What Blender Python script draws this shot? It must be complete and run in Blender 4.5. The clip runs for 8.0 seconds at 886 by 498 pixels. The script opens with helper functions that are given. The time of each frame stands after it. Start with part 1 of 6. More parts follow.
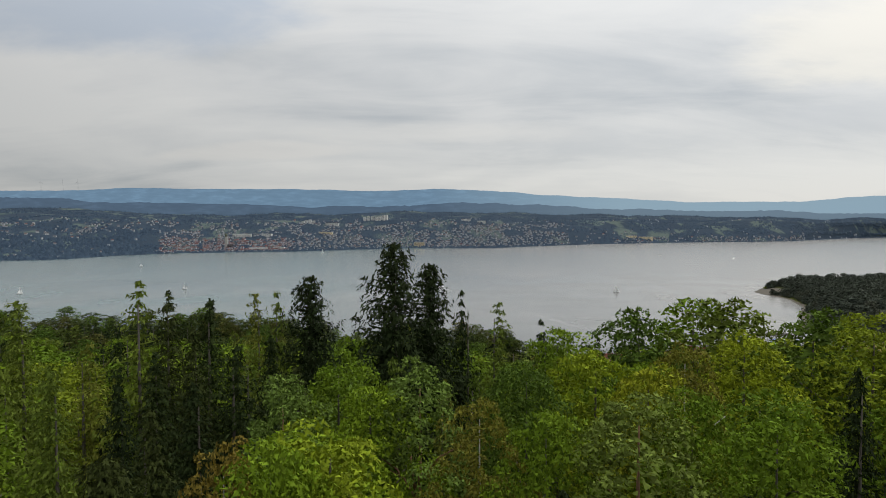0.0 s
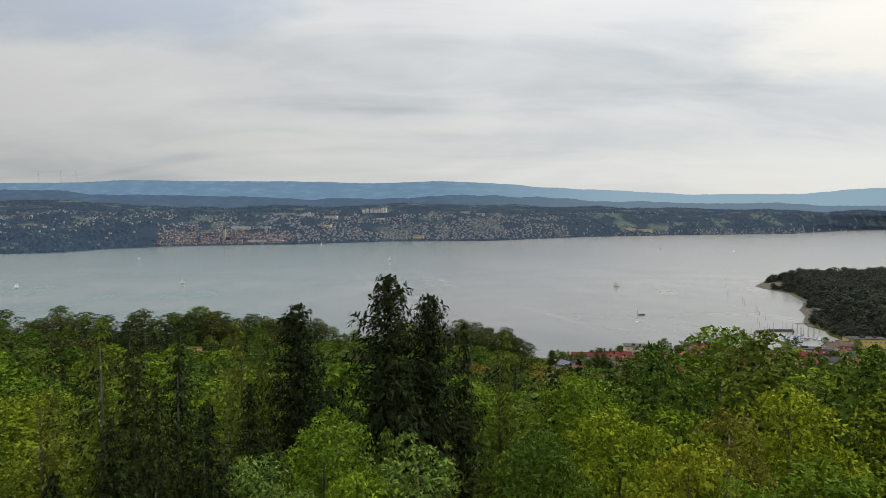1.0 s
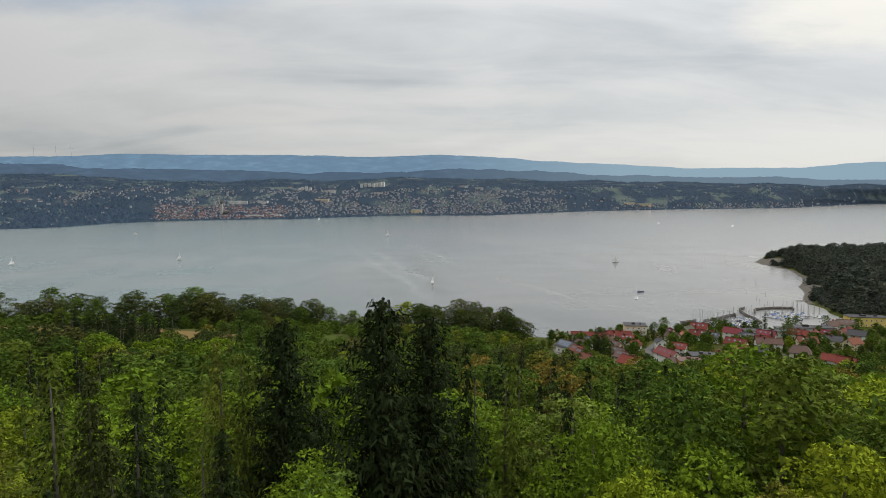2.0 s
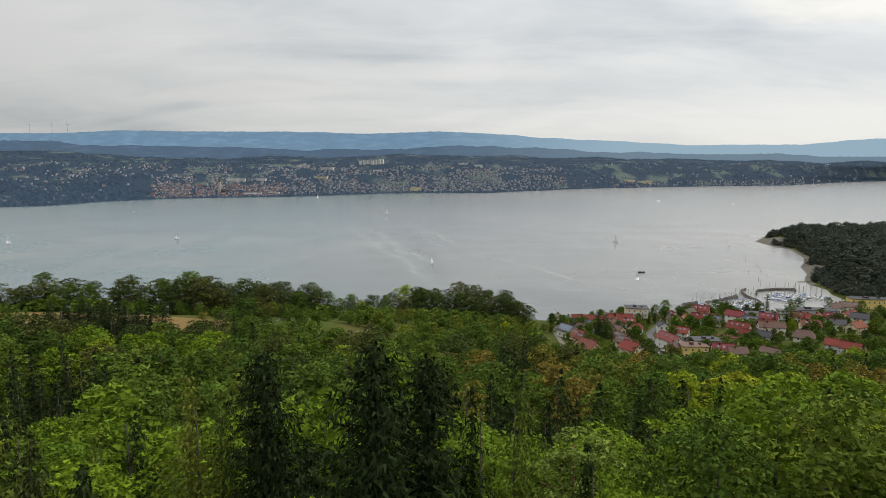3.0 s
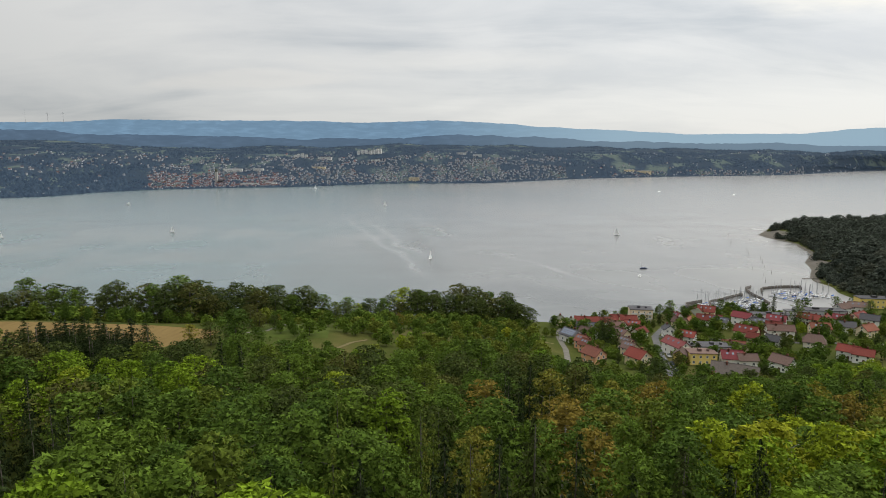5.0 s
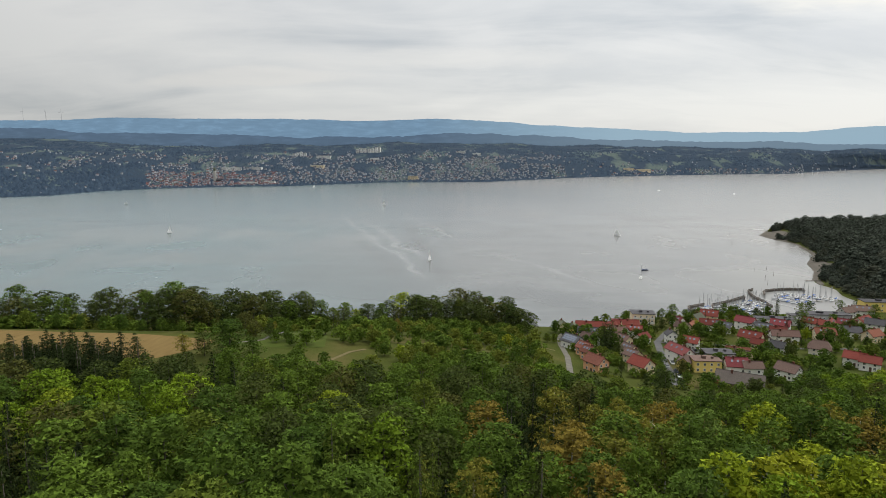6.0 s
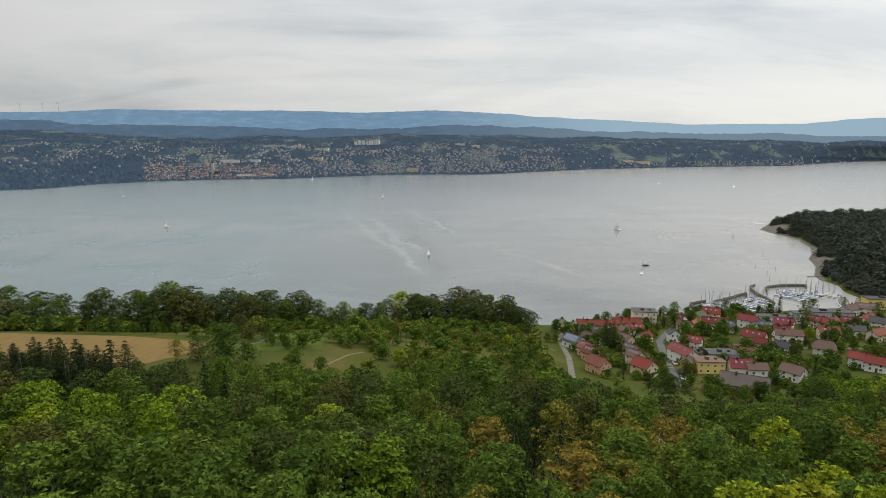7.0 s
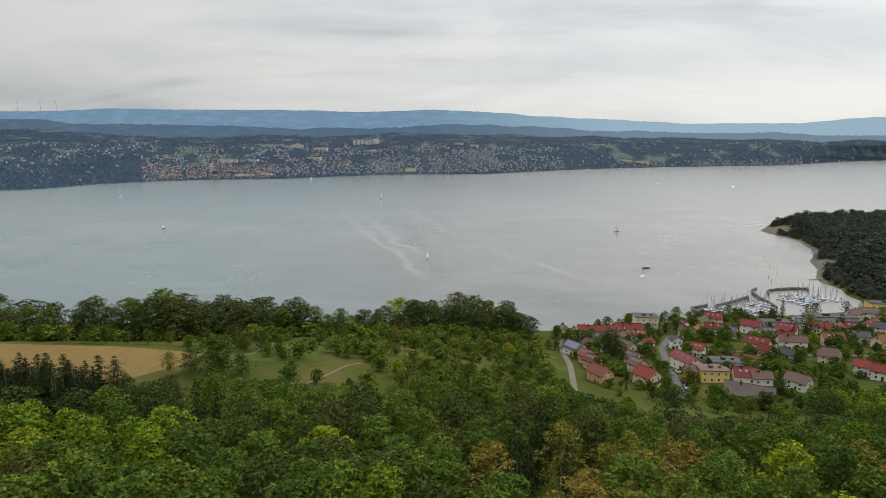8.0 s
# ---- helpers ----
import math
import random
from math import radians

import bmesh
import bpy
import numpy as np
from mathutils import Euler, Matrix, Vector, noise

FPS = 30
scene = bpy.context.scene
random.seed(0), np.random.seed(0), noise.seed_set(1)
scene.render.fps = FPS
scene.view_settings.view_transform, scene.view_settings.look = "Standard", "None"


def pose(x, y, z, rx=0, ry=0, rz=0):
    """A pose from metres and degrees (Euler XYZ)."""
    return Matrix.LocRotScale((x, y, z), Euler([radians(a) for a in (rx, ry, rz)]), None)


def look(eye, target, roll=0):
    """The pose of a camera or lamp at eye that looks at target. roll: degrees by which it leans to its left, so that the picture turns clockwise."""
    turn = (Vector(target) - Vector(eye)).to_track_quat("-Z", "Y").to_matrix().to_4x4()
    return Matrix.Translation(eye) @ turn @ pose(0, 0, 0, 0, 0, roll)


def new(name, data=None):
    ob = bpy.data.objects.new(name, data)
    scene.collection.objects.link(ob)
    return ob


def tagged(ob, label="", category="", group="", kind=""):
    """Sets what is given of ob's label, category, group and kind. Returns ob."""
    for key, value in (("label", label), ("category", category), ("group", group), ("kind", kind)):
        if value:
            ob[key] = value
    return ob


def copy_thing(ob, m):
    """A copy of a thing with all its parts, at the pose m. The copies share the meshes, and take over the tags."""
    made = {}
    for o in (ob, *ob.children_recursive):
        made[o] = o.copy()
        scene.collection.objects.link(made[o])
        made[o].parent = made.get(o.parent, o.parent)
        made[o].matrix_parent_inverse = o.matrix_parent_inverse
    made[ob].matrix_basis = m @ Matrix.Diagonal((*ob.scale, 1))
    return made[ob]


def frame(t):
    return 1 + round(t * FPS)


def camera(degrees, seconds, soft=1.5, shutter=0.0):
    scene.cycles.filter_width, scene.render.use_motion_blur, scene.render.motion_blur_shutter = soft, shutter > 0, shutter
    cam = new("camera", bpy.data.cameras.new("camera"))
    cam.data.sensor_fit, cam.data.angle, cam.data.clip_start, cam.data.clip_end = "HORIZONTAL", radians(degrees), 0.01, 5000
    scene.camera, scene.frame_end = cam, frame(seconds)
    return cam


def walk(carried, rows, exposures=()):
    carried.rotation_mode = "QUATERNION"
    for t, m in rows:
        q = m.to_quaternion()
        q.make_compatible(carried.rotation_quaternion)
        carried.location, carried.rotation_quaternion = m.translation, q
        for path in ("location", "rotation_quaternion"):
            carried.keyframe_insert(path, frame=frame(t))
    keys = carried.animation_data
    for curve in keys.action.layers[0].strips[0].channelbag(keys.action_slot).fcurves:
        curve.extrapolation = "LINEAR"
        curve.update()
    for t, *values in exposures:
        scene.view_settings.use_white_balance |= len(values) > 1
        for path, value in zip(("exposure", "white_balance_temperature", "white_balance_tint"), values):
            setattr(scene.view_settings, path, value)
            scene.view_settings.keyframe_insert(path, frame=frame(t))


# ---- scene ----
cam = camera(70.0, 8.0, soft=0.7)
PATH = [
    (0, pose(1.23, -24.31, 96.80, 87.693, 0, 0.118)),
    (0.5, pose(1.16, -21.55, 98.13, 87.055, 0, 0.075)),
    (1, pose(1.08, -18.71, 99.46, 86.969, 0, 0.040)),
    (1.5, pose(1.01, -15.82, 100.78, 85.908, 0, -0.024)),
    (2.8, pose(0.82, -8.10, 104.20, 82.872, 0, -0.226)),
    (3, pose(0.79, -6.89, 104.72, 82.513, 0, -0.188)),
    (3.5, pose(0.72, -3.87, 106.02, 81.815, 0, -0.224)),
    (4, pose(0.64, -0.84, 107.31, 81.462, 0, -0.245)),
    (4.5, pose(0.57, 2.18, 108.60, 81.508, 0, -0.281)),
    (6, pose(0.35, 11.14, 112.43, 81.326, 0, -0.405)),
    (6.5, pose(0.28, 14.04, 113.70, 80.957, 0, -0.447)),
    (7, pose(0.20, 16.90, 114.96, 80.580, 0, -0.500)),
    (7.5, pose(0.13, 19.69, 116.22, 80.480, 0, -0.556)),
    (8, pose(0.06, 22.40, 117.47, 80.491, 0, -0.615)),
]
walk(cam, PATH, exposures=[(0, -0.04), (1.0, 0.04), (1.5, 0.0), (3.5, 0.17), (8, 0.18)])

# ---- world and light ----
world = bpy.data.worlds.new("overcast_sky")
scene.world = world
world.use_nodes = True
wn, wl = world.node_tree.nodes, world.node_tree.links
wn.clear()
SUN_EL, SUN_AZ = radians(48), radians(55)
sky = wn.new("ShaderNodeTexSky")
sky.sky_type, sky.sun_disc = "NISHITA", False
sky.sun_elevation, sky.sun_rotation = SUN_EL, SUN_AZ
w_coord = wn.new("ShaderNodeTexCoord")
w_sep = wn.new("ShaderNodeSeparateXYZ")
wl.new(w_coord.outputs["Generated"], w_sep.inputs[0])


def w_math(op, a, b=0.0):
    n = wn.new("ShaderNodeMath")
    n.operation = op
    for k, v in enumerate((a, b)):
        if isinstance(v, (int, float)):
            n.inputs[k].default_value = v
        else:
            wl.new(v, n.inputs[k])
    return n.outputs[0]


# the cloud deck, laid out on a plane overhead so that it thins into bands near the horizon
lift = w_math("ADD", w_math("MAXIMUM", w_sep.outputs[2], 0.0), 0.20)
w_comb = wn.new("ShaderNodeCombineXYZ")
wl.new(w_math("DIVIDE", w_sep.outputs[0], lift), w_comb.inputs[0])
wl.new(w_math("DIVIDE", w_sep.outputs[1], lift), w_comb.inputs[1])


def w_noise(scale, detail, rough, distort, stretch, shift=0.0):
    m = wn.new("ShaderNodeMapping")
    m.inputs["Scale"].default_value = stretch
    m.inputs["Location"].default_value = (shift, shift * 0.7, 0)
    wl.new(w_comb.outputs[0], m.inputs[0])
    n = wn.new("ShaderNodeTexNoise")
    n.inputs["Scale"].default_value, n.inputs["Detail"].default_value = scale, detail
    n.inputs["Roughness"].default_value, n.inputs["Distortion"].default_value = rough, distort
    wl.new(m.outputs[0], n.inputs["Vector"])
    return n.outputs["Fac"]


big = w_noise(0.8, 4, 0.5, 0.4, (0.8, 0.9, 1), 5.3)
streak = w_noise(2.2, 7, 0.6, 0.5, (0.42, 1.0, 1), 11.7)
cloud = w_math("ADD", w_math("MULTIPLY", big, 0.62), w_math("MULTIPLY", streak, 0.38))
w_ramp = wn.new("ShaderNodeValToRGB")
wl.new(cloud, w_ramp.inputs[0])
w_ramp.color_ramp.elements[0].position, w_ramp.color_ramp.elements[0].color = 0.36, (0.455, 0.478, 0.495, 1)
w_ramp.color_ramp.elements[1].position, w_ramp.color_ramp.elements[1].color = 0.6, (0.69, 0.687, 0.668, 1)
mid_stop = w_ramp.color_ramp.elements.new(0.48)
mid_stop.color = (0.61, 0.615, 0.61, 1)
# the cloud banks that stand out: place on the deck, reach, colour, how much they cover
edge = w_noise(1.6, 6, 0.62, 0.3, (0.6, 1.0, 1), 3.1)
deck = w_ramp.outputs[0]
for cx, cy, rx, ry, tint, cover in ((-0.95, 1.62, 0.62, 0.42, (0.43, 0.485, 0.56), 0.85), (0.85, 3.0, 0.62, 0.24, (0.53, 0.545, 0.555), 0.65), (1.62, 2.5, 0.36, 0.26, (0.52, 0.535, 0.55), 0.7),
                                    (1.2, 1.85, 0.42, 0.40, (0.80, 0.765, 0.68), 0.7), (-0.9, 3.1, 0.55, 0.14, (0.72, 0.70, 0.665), 0.6), (0.0, 2.9, 0.7, 0.18, (0.72, 0.705, 0.67), 0.5)):
    spread = w_math("ADD", w_math("POWER", w_math("ABSOLUTE", w_math("DIVIDE", w_math("SUBTRACT", w_math("DIVIDE", w_sep.outputs[0], lift), cx), rx)), 2.0),
                    w_math("POWER", w_math("ABSOLUTE", w_math("DIVIDE", w_math("SUBTRACT", w_math("DIVIDE", w_sep.outputs[1], lift), cy), ry)), 2.0))
    soft = wn.new("ShaderNodeMapRange")
    soft.interpolation_type = "SMOOTHSTEP"
    wl.new(w_math("ADD", spread, w_math("MULTIPLY", w_math("SUBTRACT", edge, 0.5), 5.0)), soft.inputs["Value"])
    soft.inputs["From Min"].default_value, soft.inputs["From Max"].default_value = 1.3, -0.2
    soft.inputs["To Min"].default_value, soft.inputs["To Max"].default_value = 0.0, cover
    bank = wn.new("ShaderNodeMix")
    bank.data_type = "RGBA"
    wl.new(soft.outputs[0], bank.inputs[0])
    wl.new(deck, bank.inputs[6])
    bank.inputs[7].default_value = (*tint, 1)
    deck = bank.outputs[2]
# the even brightening of an overcast sky towards the zenith
zen = w_math("ADD", w_math("MULTIPLY", w_math("POWER", w_math("MAXIMUM", w_sep.outputs[2], 0.0), 2.4), 3.2), 1.0)
toward = wn.new("ShaderNodeVectorMath")
toward.operation = "DOT_PRODUCT"
toward.inputs[1].default_value = (math.sin(SUN_AZ) * math.cos(SUN_EL), math.cos(SUN_AZ) * math.cos(SUN_EL), math.sin(SUN_EL))
wl.new(w_coord.outputs["Generated"], toward.inputs[0])
# the veiled sun brightens its side of the sky
zen = w_math("MULTIPLY", zen, w_math("ADD", w_math("MULTIPLY", toward.outputs["Value"], 0.55), 0.75))
w_scale = wn.new("ShaderNodeVectorMath")
w_scale.operation = "SCALE"
wl.new(deck, w_scale.inputs[0])
wl.new(zen, w_scale.inputs["Scale"])
bg_cloud = wn.new("ShaderNodeBackground")
wl.new(w_scale.outputs[0], bg_cloud.inputs[0])
bg_cloud.inputs[1].default_value = 1.0
bg_sky = wn.new("ShaderNodeBackground")
wl.new(sky.outputs[0], bg_sky.inputs[0])
bg_sky.inputs[1].default_value = 0.1
w_mix = wn.new("ShaderNodeMixShader")
w_mix.inputs[0].default_value = 0.92
wl.new(bg_sky.outputs[0], w_mix.inputs[1])
wl.new(bg_cloud.outputs[0], w_mix.inputs[2])
w_out = wn.new("ShaderNodeOutputWorld")
wl.new(w_mix.outputs[0], w_out.inputs[0])

sun_data = bpy.data.lights.new("sun", "SUN")
sun_data.energy, sun_data.angle, sun_data.color = 1.3, radians(14), (1.0, 0.96, 0.9)
sun = new("sun", sun_data)
sun.matrix_world = look((0, 0, 300), (-math.sin(SUN_AZ) * math.cos(SUN_EL) * 100, -math.cos(SUN_AZ) * math.cos(SUN_EL) * 100, 300 - math.sin(SUN_EL) * 100))

# ---- materials ----


class Nodes:
    """A small wrapper to write node materials in a few lines."""

    def __init__(self, name):
        self.mat = bpy.data.materials.new(name)
        self.mat.use_nodes = True
        self.tree = self.mat.node_tree
        self.n, self.l = self.tree.nodes, self.tree.links
        self.bsdf = self.n["Principled BSDF"]
        self.outp = self.n["Material Output"]

    def add(self, kind, **values):
        node = self.n.new(kind)
        for key, value in values.items():
            node.inputs[key.replace("_", " ")].default_value = value
        return node

    def link(self, a, b):
        self.l.new(a, b)

    def coord(self, which="Object", scale=(1, 1, 1), rot=(0, 0, 0)):
        c = self.n.new("ShaderNodeTexCoord")
        m = self.n.new("ShaderNodeMapping")
        m.inputs["Scale"].default_value, m.inputs["Rotation"].default_value = scale, rot
        self.link(c.outputs[which], m.inputs[0])
        return m.outputs[0]

    def world_pos(self, scale=(1, 1, 1), rot=(0, 0, 0)):
        c = self.n.new("ShaderNodeNewGeometry")
        m = self.n.new("ShaderNodeMapping")
        m.inputs["Scale"].default_value, m.inputs["Rotation"].default_value = scale, rot
        self.link(c.outputs["Position"], m.inputs[0])
        return m.outputs[0]

    def noise(self, vec, scale, detail=3.0, rough=0.55, distort=0.0):
        t = self.add("ShaderNodeTexNoise", Scale=scale, Detail=detail, Roughness=rough, Distortion=distort)
        self.link(vec, t.inputs["Vector"])
        return t.outputs["Fac"]

    def ramp(self, fac, stops):
        r = self.n.new("ShaderNodeValToRGB")
        els = r.color_ramp.elements
        while len(els) < len(stops):
            els.new(0.5)
        for e, (p, c) in zip(els, stops):
            e.position, e.color = p, (*c, 1) if len(c) == 3 else c
        self.link(fac, r.inputs[0])
        return r.outputs[0]

    def math(self, op, a, b=0.0):
        m = self.n.new("ShaderNodeMath")
        m.operation = op
        for k, v in enumerate((a, b)):
            if isinstance(v, (int, float)):
                m.inputs[k].default_value = v
            else:
                self.link(v, m.inputs[k])
        return m.outputs[0]

    def mix(self, fac, a, b, blend="MIX"):
        m = self.n.new("ShaderNodeMix")
        m.data_type, m.blend_type = "RGBA", blend
        for sock, v in ((m.inputs[0], fac), (m.inputs[6], a), (m.inputs[7], b)):
            if isinstance(v, (int, float)):
                sock.default_value = v
            elif isinstance(v, tuple):
                sock.default_value = (*v, 1)
            else:
                self.link(v, sock)
        return m.outputs[2]

    def bump(self, height, strength, distance):
        b = self.add("ShaderNodeBump", Strength=strength, Distance=distance)
        self.link(height, b.inputs["Height"])
        self.link(b.outputs[0], self.bsdf.inputs["Normal"])

    def island(self):
        return self.n.new("ShaderNodeNewGeometry").outputs["Random Per Island"]

    def east(self):
        s = self.n.new("ShaderNodeSeparateXYZ")
        self.link(self.world_pos(), s.inputs[0])
        return s.outputs[0]

    def north(self):
        s = self.n.new("ShaderNodeSeparateXYZ")
        self.link(self.world_pos(), s.inputs[0])
        return s.outputs[1]

    def obrand(self):
        return self.n.new("ShaderNodeObjectInfo").outputs["Random"]

    def color(self, c):
        if isinstance(c, tuple):
            self.bsdf.inputs["Base Color"].default_value = (*c, 1)
        else:
            self.link(c, self.bsdf.inputs["Base Color"])
        return self

    def rough(self, r, spec=0.5, metal=0.0):
        self.bsdf.inputs["Roughness"].default_value = r
        self.bsdf.inputs["Specular IOR Level"].default_value = spec
        self.bsdf.inputs["Metallic"].default_value = metal
        return self


def foliage(name, dark, light, warm, warm_share=0.25, glow_through=0.2, grain=9.0):
    """Leaves: every tree has a tone of its own between dark and light, some lean to warm, and every leaf differs a little."""
    m = Nodes(name)
    rnd = m.obrand()
    base = m.mix(rnd, dark, light)
    far_rnd = m.math("FRACT", m.math("MULTIPLY", rnd, 7.31))
    warm_fac = m.math("MULTIPLY", m.math("GREATER_THAN", far_rnd, 1 - warm_share), 0.55)
    base = m.mix(warm_fac, base, warm)
    patch = m.noise(m.coord("Object"), 0.35, 2)
    base = m.mix(m.math("MULTIPLY", patch, 0.35), base, warm)
    leafy = m.noise(m.coord("Object"), grain, 3, 0.7)
    val = m.math("MULTIPLY", m.math("ADD", m.math("MULTIPLY", m.island(), 1.0), 0.45), m.math("ADD", m.math("MULTIPLY", leafy, 0.9), 0.55))
    hsv = m.add("ShaderNodeHueSaturation", Saturation=1.0)
    m.link(base, hsv.inputs["Color"])
    m.link(val, hsv.inputs["Value"])
    m.color(hsv.outputs[0]).rough(0.7, 0.03)
    tr = m.n.new("ShaderNodeBsdfTranslucent")
    m.link(hsv.outputs[0], tr.inputs[0])
    mx = m.n.new("ShaderNodeMixShader")
    mx.inputs[0].default_value = glow_through
    m.link(m.bsdf.outputs[0], mx.inputs[1])
    m.link(tr.outputs[0], mx.inputs[2])
    m.link(mx.outputs[0], m.outp.inputs[0])
    return m.mat


TONES = {
    "beech": ((0.0524, 0.1049, 0.0089), (0.1208, 0.1892, 0.0116), (0.1710, 0.1938, 0.0137), 0.2),
    "ash": ((0.0327, 0.0668, 0.0109), (0.0729, 0.1203, 0.0148), (0.1021, 0.1239, 0.0164), 0.15),
    "oak": ((0.0242, 0.0437, 0.0103), (0.0483, 0.0690, 0.0138), (0.0747, 0.0690, 0.0172), 0.2),
    "yellow": ((0.1313, 0.1890, 0.0105), (0.1806, 0.2258, 0.0126), (0.1995, 0.1995, 0.0147), 0.25),
    "autumn": ((0.1012, 0.1144, 0.0165), (0.1408, 0.1386, 0.0176), (0.1650, 0.1045, 0.0220), 0.25),
    "spruce": ((0.010, 0.018, 0.007), (0.022, 0.035, 0.010), (0.044, 0.052, 0.013), 0.12, 0.08),
    "larch": ((0.0552, 0.0920, 0.0149), (0.0897, 0.1265, 0.0184), (0.1357, 0.1334, 0.0218), 0.3),
    "pine": ((0.0713, 0.1196, 0.0230), (0.1104, 0.1679, 0.0310), (0.1150, 0.1380, 0.0230), 0.15, 0.12),
    "shrub": ((0.0420, 0.0840, 0.0126), (0.0896, 0.1456, 0.0175), (0.1428, 0.1484, 0.0224), 0.25),
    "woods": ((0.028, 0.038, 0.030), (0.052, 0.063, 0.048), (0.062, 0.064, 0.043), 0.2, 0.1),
}
LEAVES = {name: foliage(name + "_leaves", *tone) for name, tone in TONES.items()}
BEECH, ASH, DARKOAK, YELLOW, AUTUMN = (LEAVES[k] for k in ("beech", "ash", "oak", "yellow", "autumn"))
SPRUCE, LARCH, PINE, SHRUB, WOODS = (LEAVES[k] for k in ("spruce", "larch", "pine", "shrub", "woods"))


def bark(name, a, b):
    m = Nodes(name)
    n = m.noise(m.coord("Object", (3, 3, 0.7)), 2.2, 5, 0.65)
    m.color(m.ramp(n, [(0.3, a), (0.7, b)])).rough(0.9, 0.2)
    m.bump(n, 0.6, 0.05)
    return m.mat


BARK = bark("grey_bark", (0.042, 0.036, 0.029), (0.095, 0.084, 0.070))
PINE_BARK = bark("pine_bark", (0.10, 0.055, 0.035), (0.26, 0.14, 0.085))
TWIGS = bark("bare_twigs", (0.022, 0.020, 0.012), (0.05, 0.045, 0.028))
PALE_BARK = bark("pale_bark", (0.20, 0.19, 0.17), (0.48, 0.46, 0.42))


def tiles(name, base, alt):
    """Roof tiles: rows across the slope, single tiles that vary, weathered patches."""
    m = Nodes(name)
    co = m.coord("Object")
    br = m.add("ShaderNodeTexBrick", Scale=1.0)
    br.inputs["Brick Width"].default_value, br.inputs["Row Height"].default_value = 0.3, 0.34
    br.inputs["Mortar Size"].default_value = 0.012
    br.inputs["Color1"].default_value, br.inputs["Color2"].default_value = (*base, 1), (*alt, 1)
    br.inputs["Mortar"].default_value = (*[c * 0.45 for c in base], 1)
    m.link(co, br.inputs["Vector"])
    stain = m.noise(co, 0.6, 5, 0.6)
    col = m.mix(m.math("MULTIPLY", stain, 0.5), br.outputs[0], tuple(0.6 * c + 0.02 for c in base))
    hsv = m.add("ShaderNodeHueSaturation")
    m.link(col, hsv.inputs["Color"])
    m.link(m.math("ADD", m.math("MULTIPLY", m.obrand(), 0.5), 0.75), hsv.inputs["Value"])
    m.color(hsv.outputs[0]).rough(0.8, 0.12)
    m.bump(br.outputs["Fac"], 0.4, 0.03)
    return m.mat


RED = tiles("red_tiles", (0.155, 0.033, 0.023), (0.125, 0.027, 0.02))
CRIMSON = tiles("crimson_tiles", (0.145, 0.027, 0.031), (0.115, 0.024, 0.027))
TERRA = tiles("terracotta_tiles", (0.20, 0.072, 0.042), (0.16, 0.058, 0.036))
RUST = tiles("rust_tiles", (0.150, 0.055, 0.036), (0.115, 0.042, 0.029))
MAROON = tiles("maroon_tiles", (0.17, 0.045, 0.045), (0.13, 0.04, 0.035))
BROWN = tiles("brown_tiles", (0.115, 0.075, 0.06), (0.09, 0.055, 0.045))
TAN = tiles("tan_tiles", (0.135, 0.078, 0.062), (0.105, 0.060, 0.05))
SLATE = tiles("slate_tiles", (0.065, 0.063, 0.067), (0.05, 0.048, 0.052))
OLIVE = tiles("olive_tiles", (0.10, 0.105, 0.07), (0.08, 0.085, 0.055))
OLD = tiles("weathered_tiles", (0.080, 0.066, 0.056), (0.058, 0.047, 0.04))


def plaster(name, c):
    m = Nodes(name)
    n = m.noise(m.coord("Object"), 0.8, 5, 0.6)
    m.color(m.mix(m.math("MULTIPLY", n, 0.35), c, tuple(0.72 * v for v in c))).rough(0.85, 0.3)
    m.bump(m.noise(m.coord("Object"), 25, 2), 0.15, 0.01)
    return m.mat


WHITE = plaster("white_plaster", (0.74, 0.73, 0.69))
CREAM = plaster("cream_plaster", (0.68, 0.57, 0.39))
YELLOW_WALL = plaster("yellow_plaster", (0.68, 0.52, 0.16))
ORANGE = plaster("orange_plaster", (0.66, 0.36, 0.20))
GREY_WALL = plaster("grey_plaster", (0.36, 0.37, 0.38))
BOARD = plaster("brown_boards", (0.20, 0.14, 0.10))
TIMBER = plaster("infill_plaster", (0.66, 0.61, 0.52))
DARKWOOD = plaster("dark_wood", (0.09, 0.055, 0.035))
PLAINWHITE = plaster("white_paint", (0.62, 0.62, 0.60))
BLUECOVER = plaster("blue_canvas", (0.05, 0.12, 0.36))
GREYCOVER = plaster("grey_canvas", (0.27, 0.275, 0.28))
HULLDARK = plaster("dark_hull", (0.05, 0.06, 0.10))
PILE = plaster("weathered_piles", (0.17, 0.15, 0.13))
CONCRETE = plaster("concrete", (0.38, 0.37, 0.34))
METAL = Nodes("spar_metal").color((0.34, 0.34, 0.35)).rough(0.4, 0.5, 0.8).mat
GLASS = Nodes("window_glass").color((0.03, 0.035, 0.04)).rough(0.08, 0.6).mat
HULLWHITE = plaster("chalky_hull", (0.46, 0.47, 0.48))
SOLAR = Nodes("solar_cell").color((0.10, 0.12, 0.16)).rough(0.15, 0.6).mat
SAIL = plaster("sailcloth", (0.80, 0.80, 0.78))


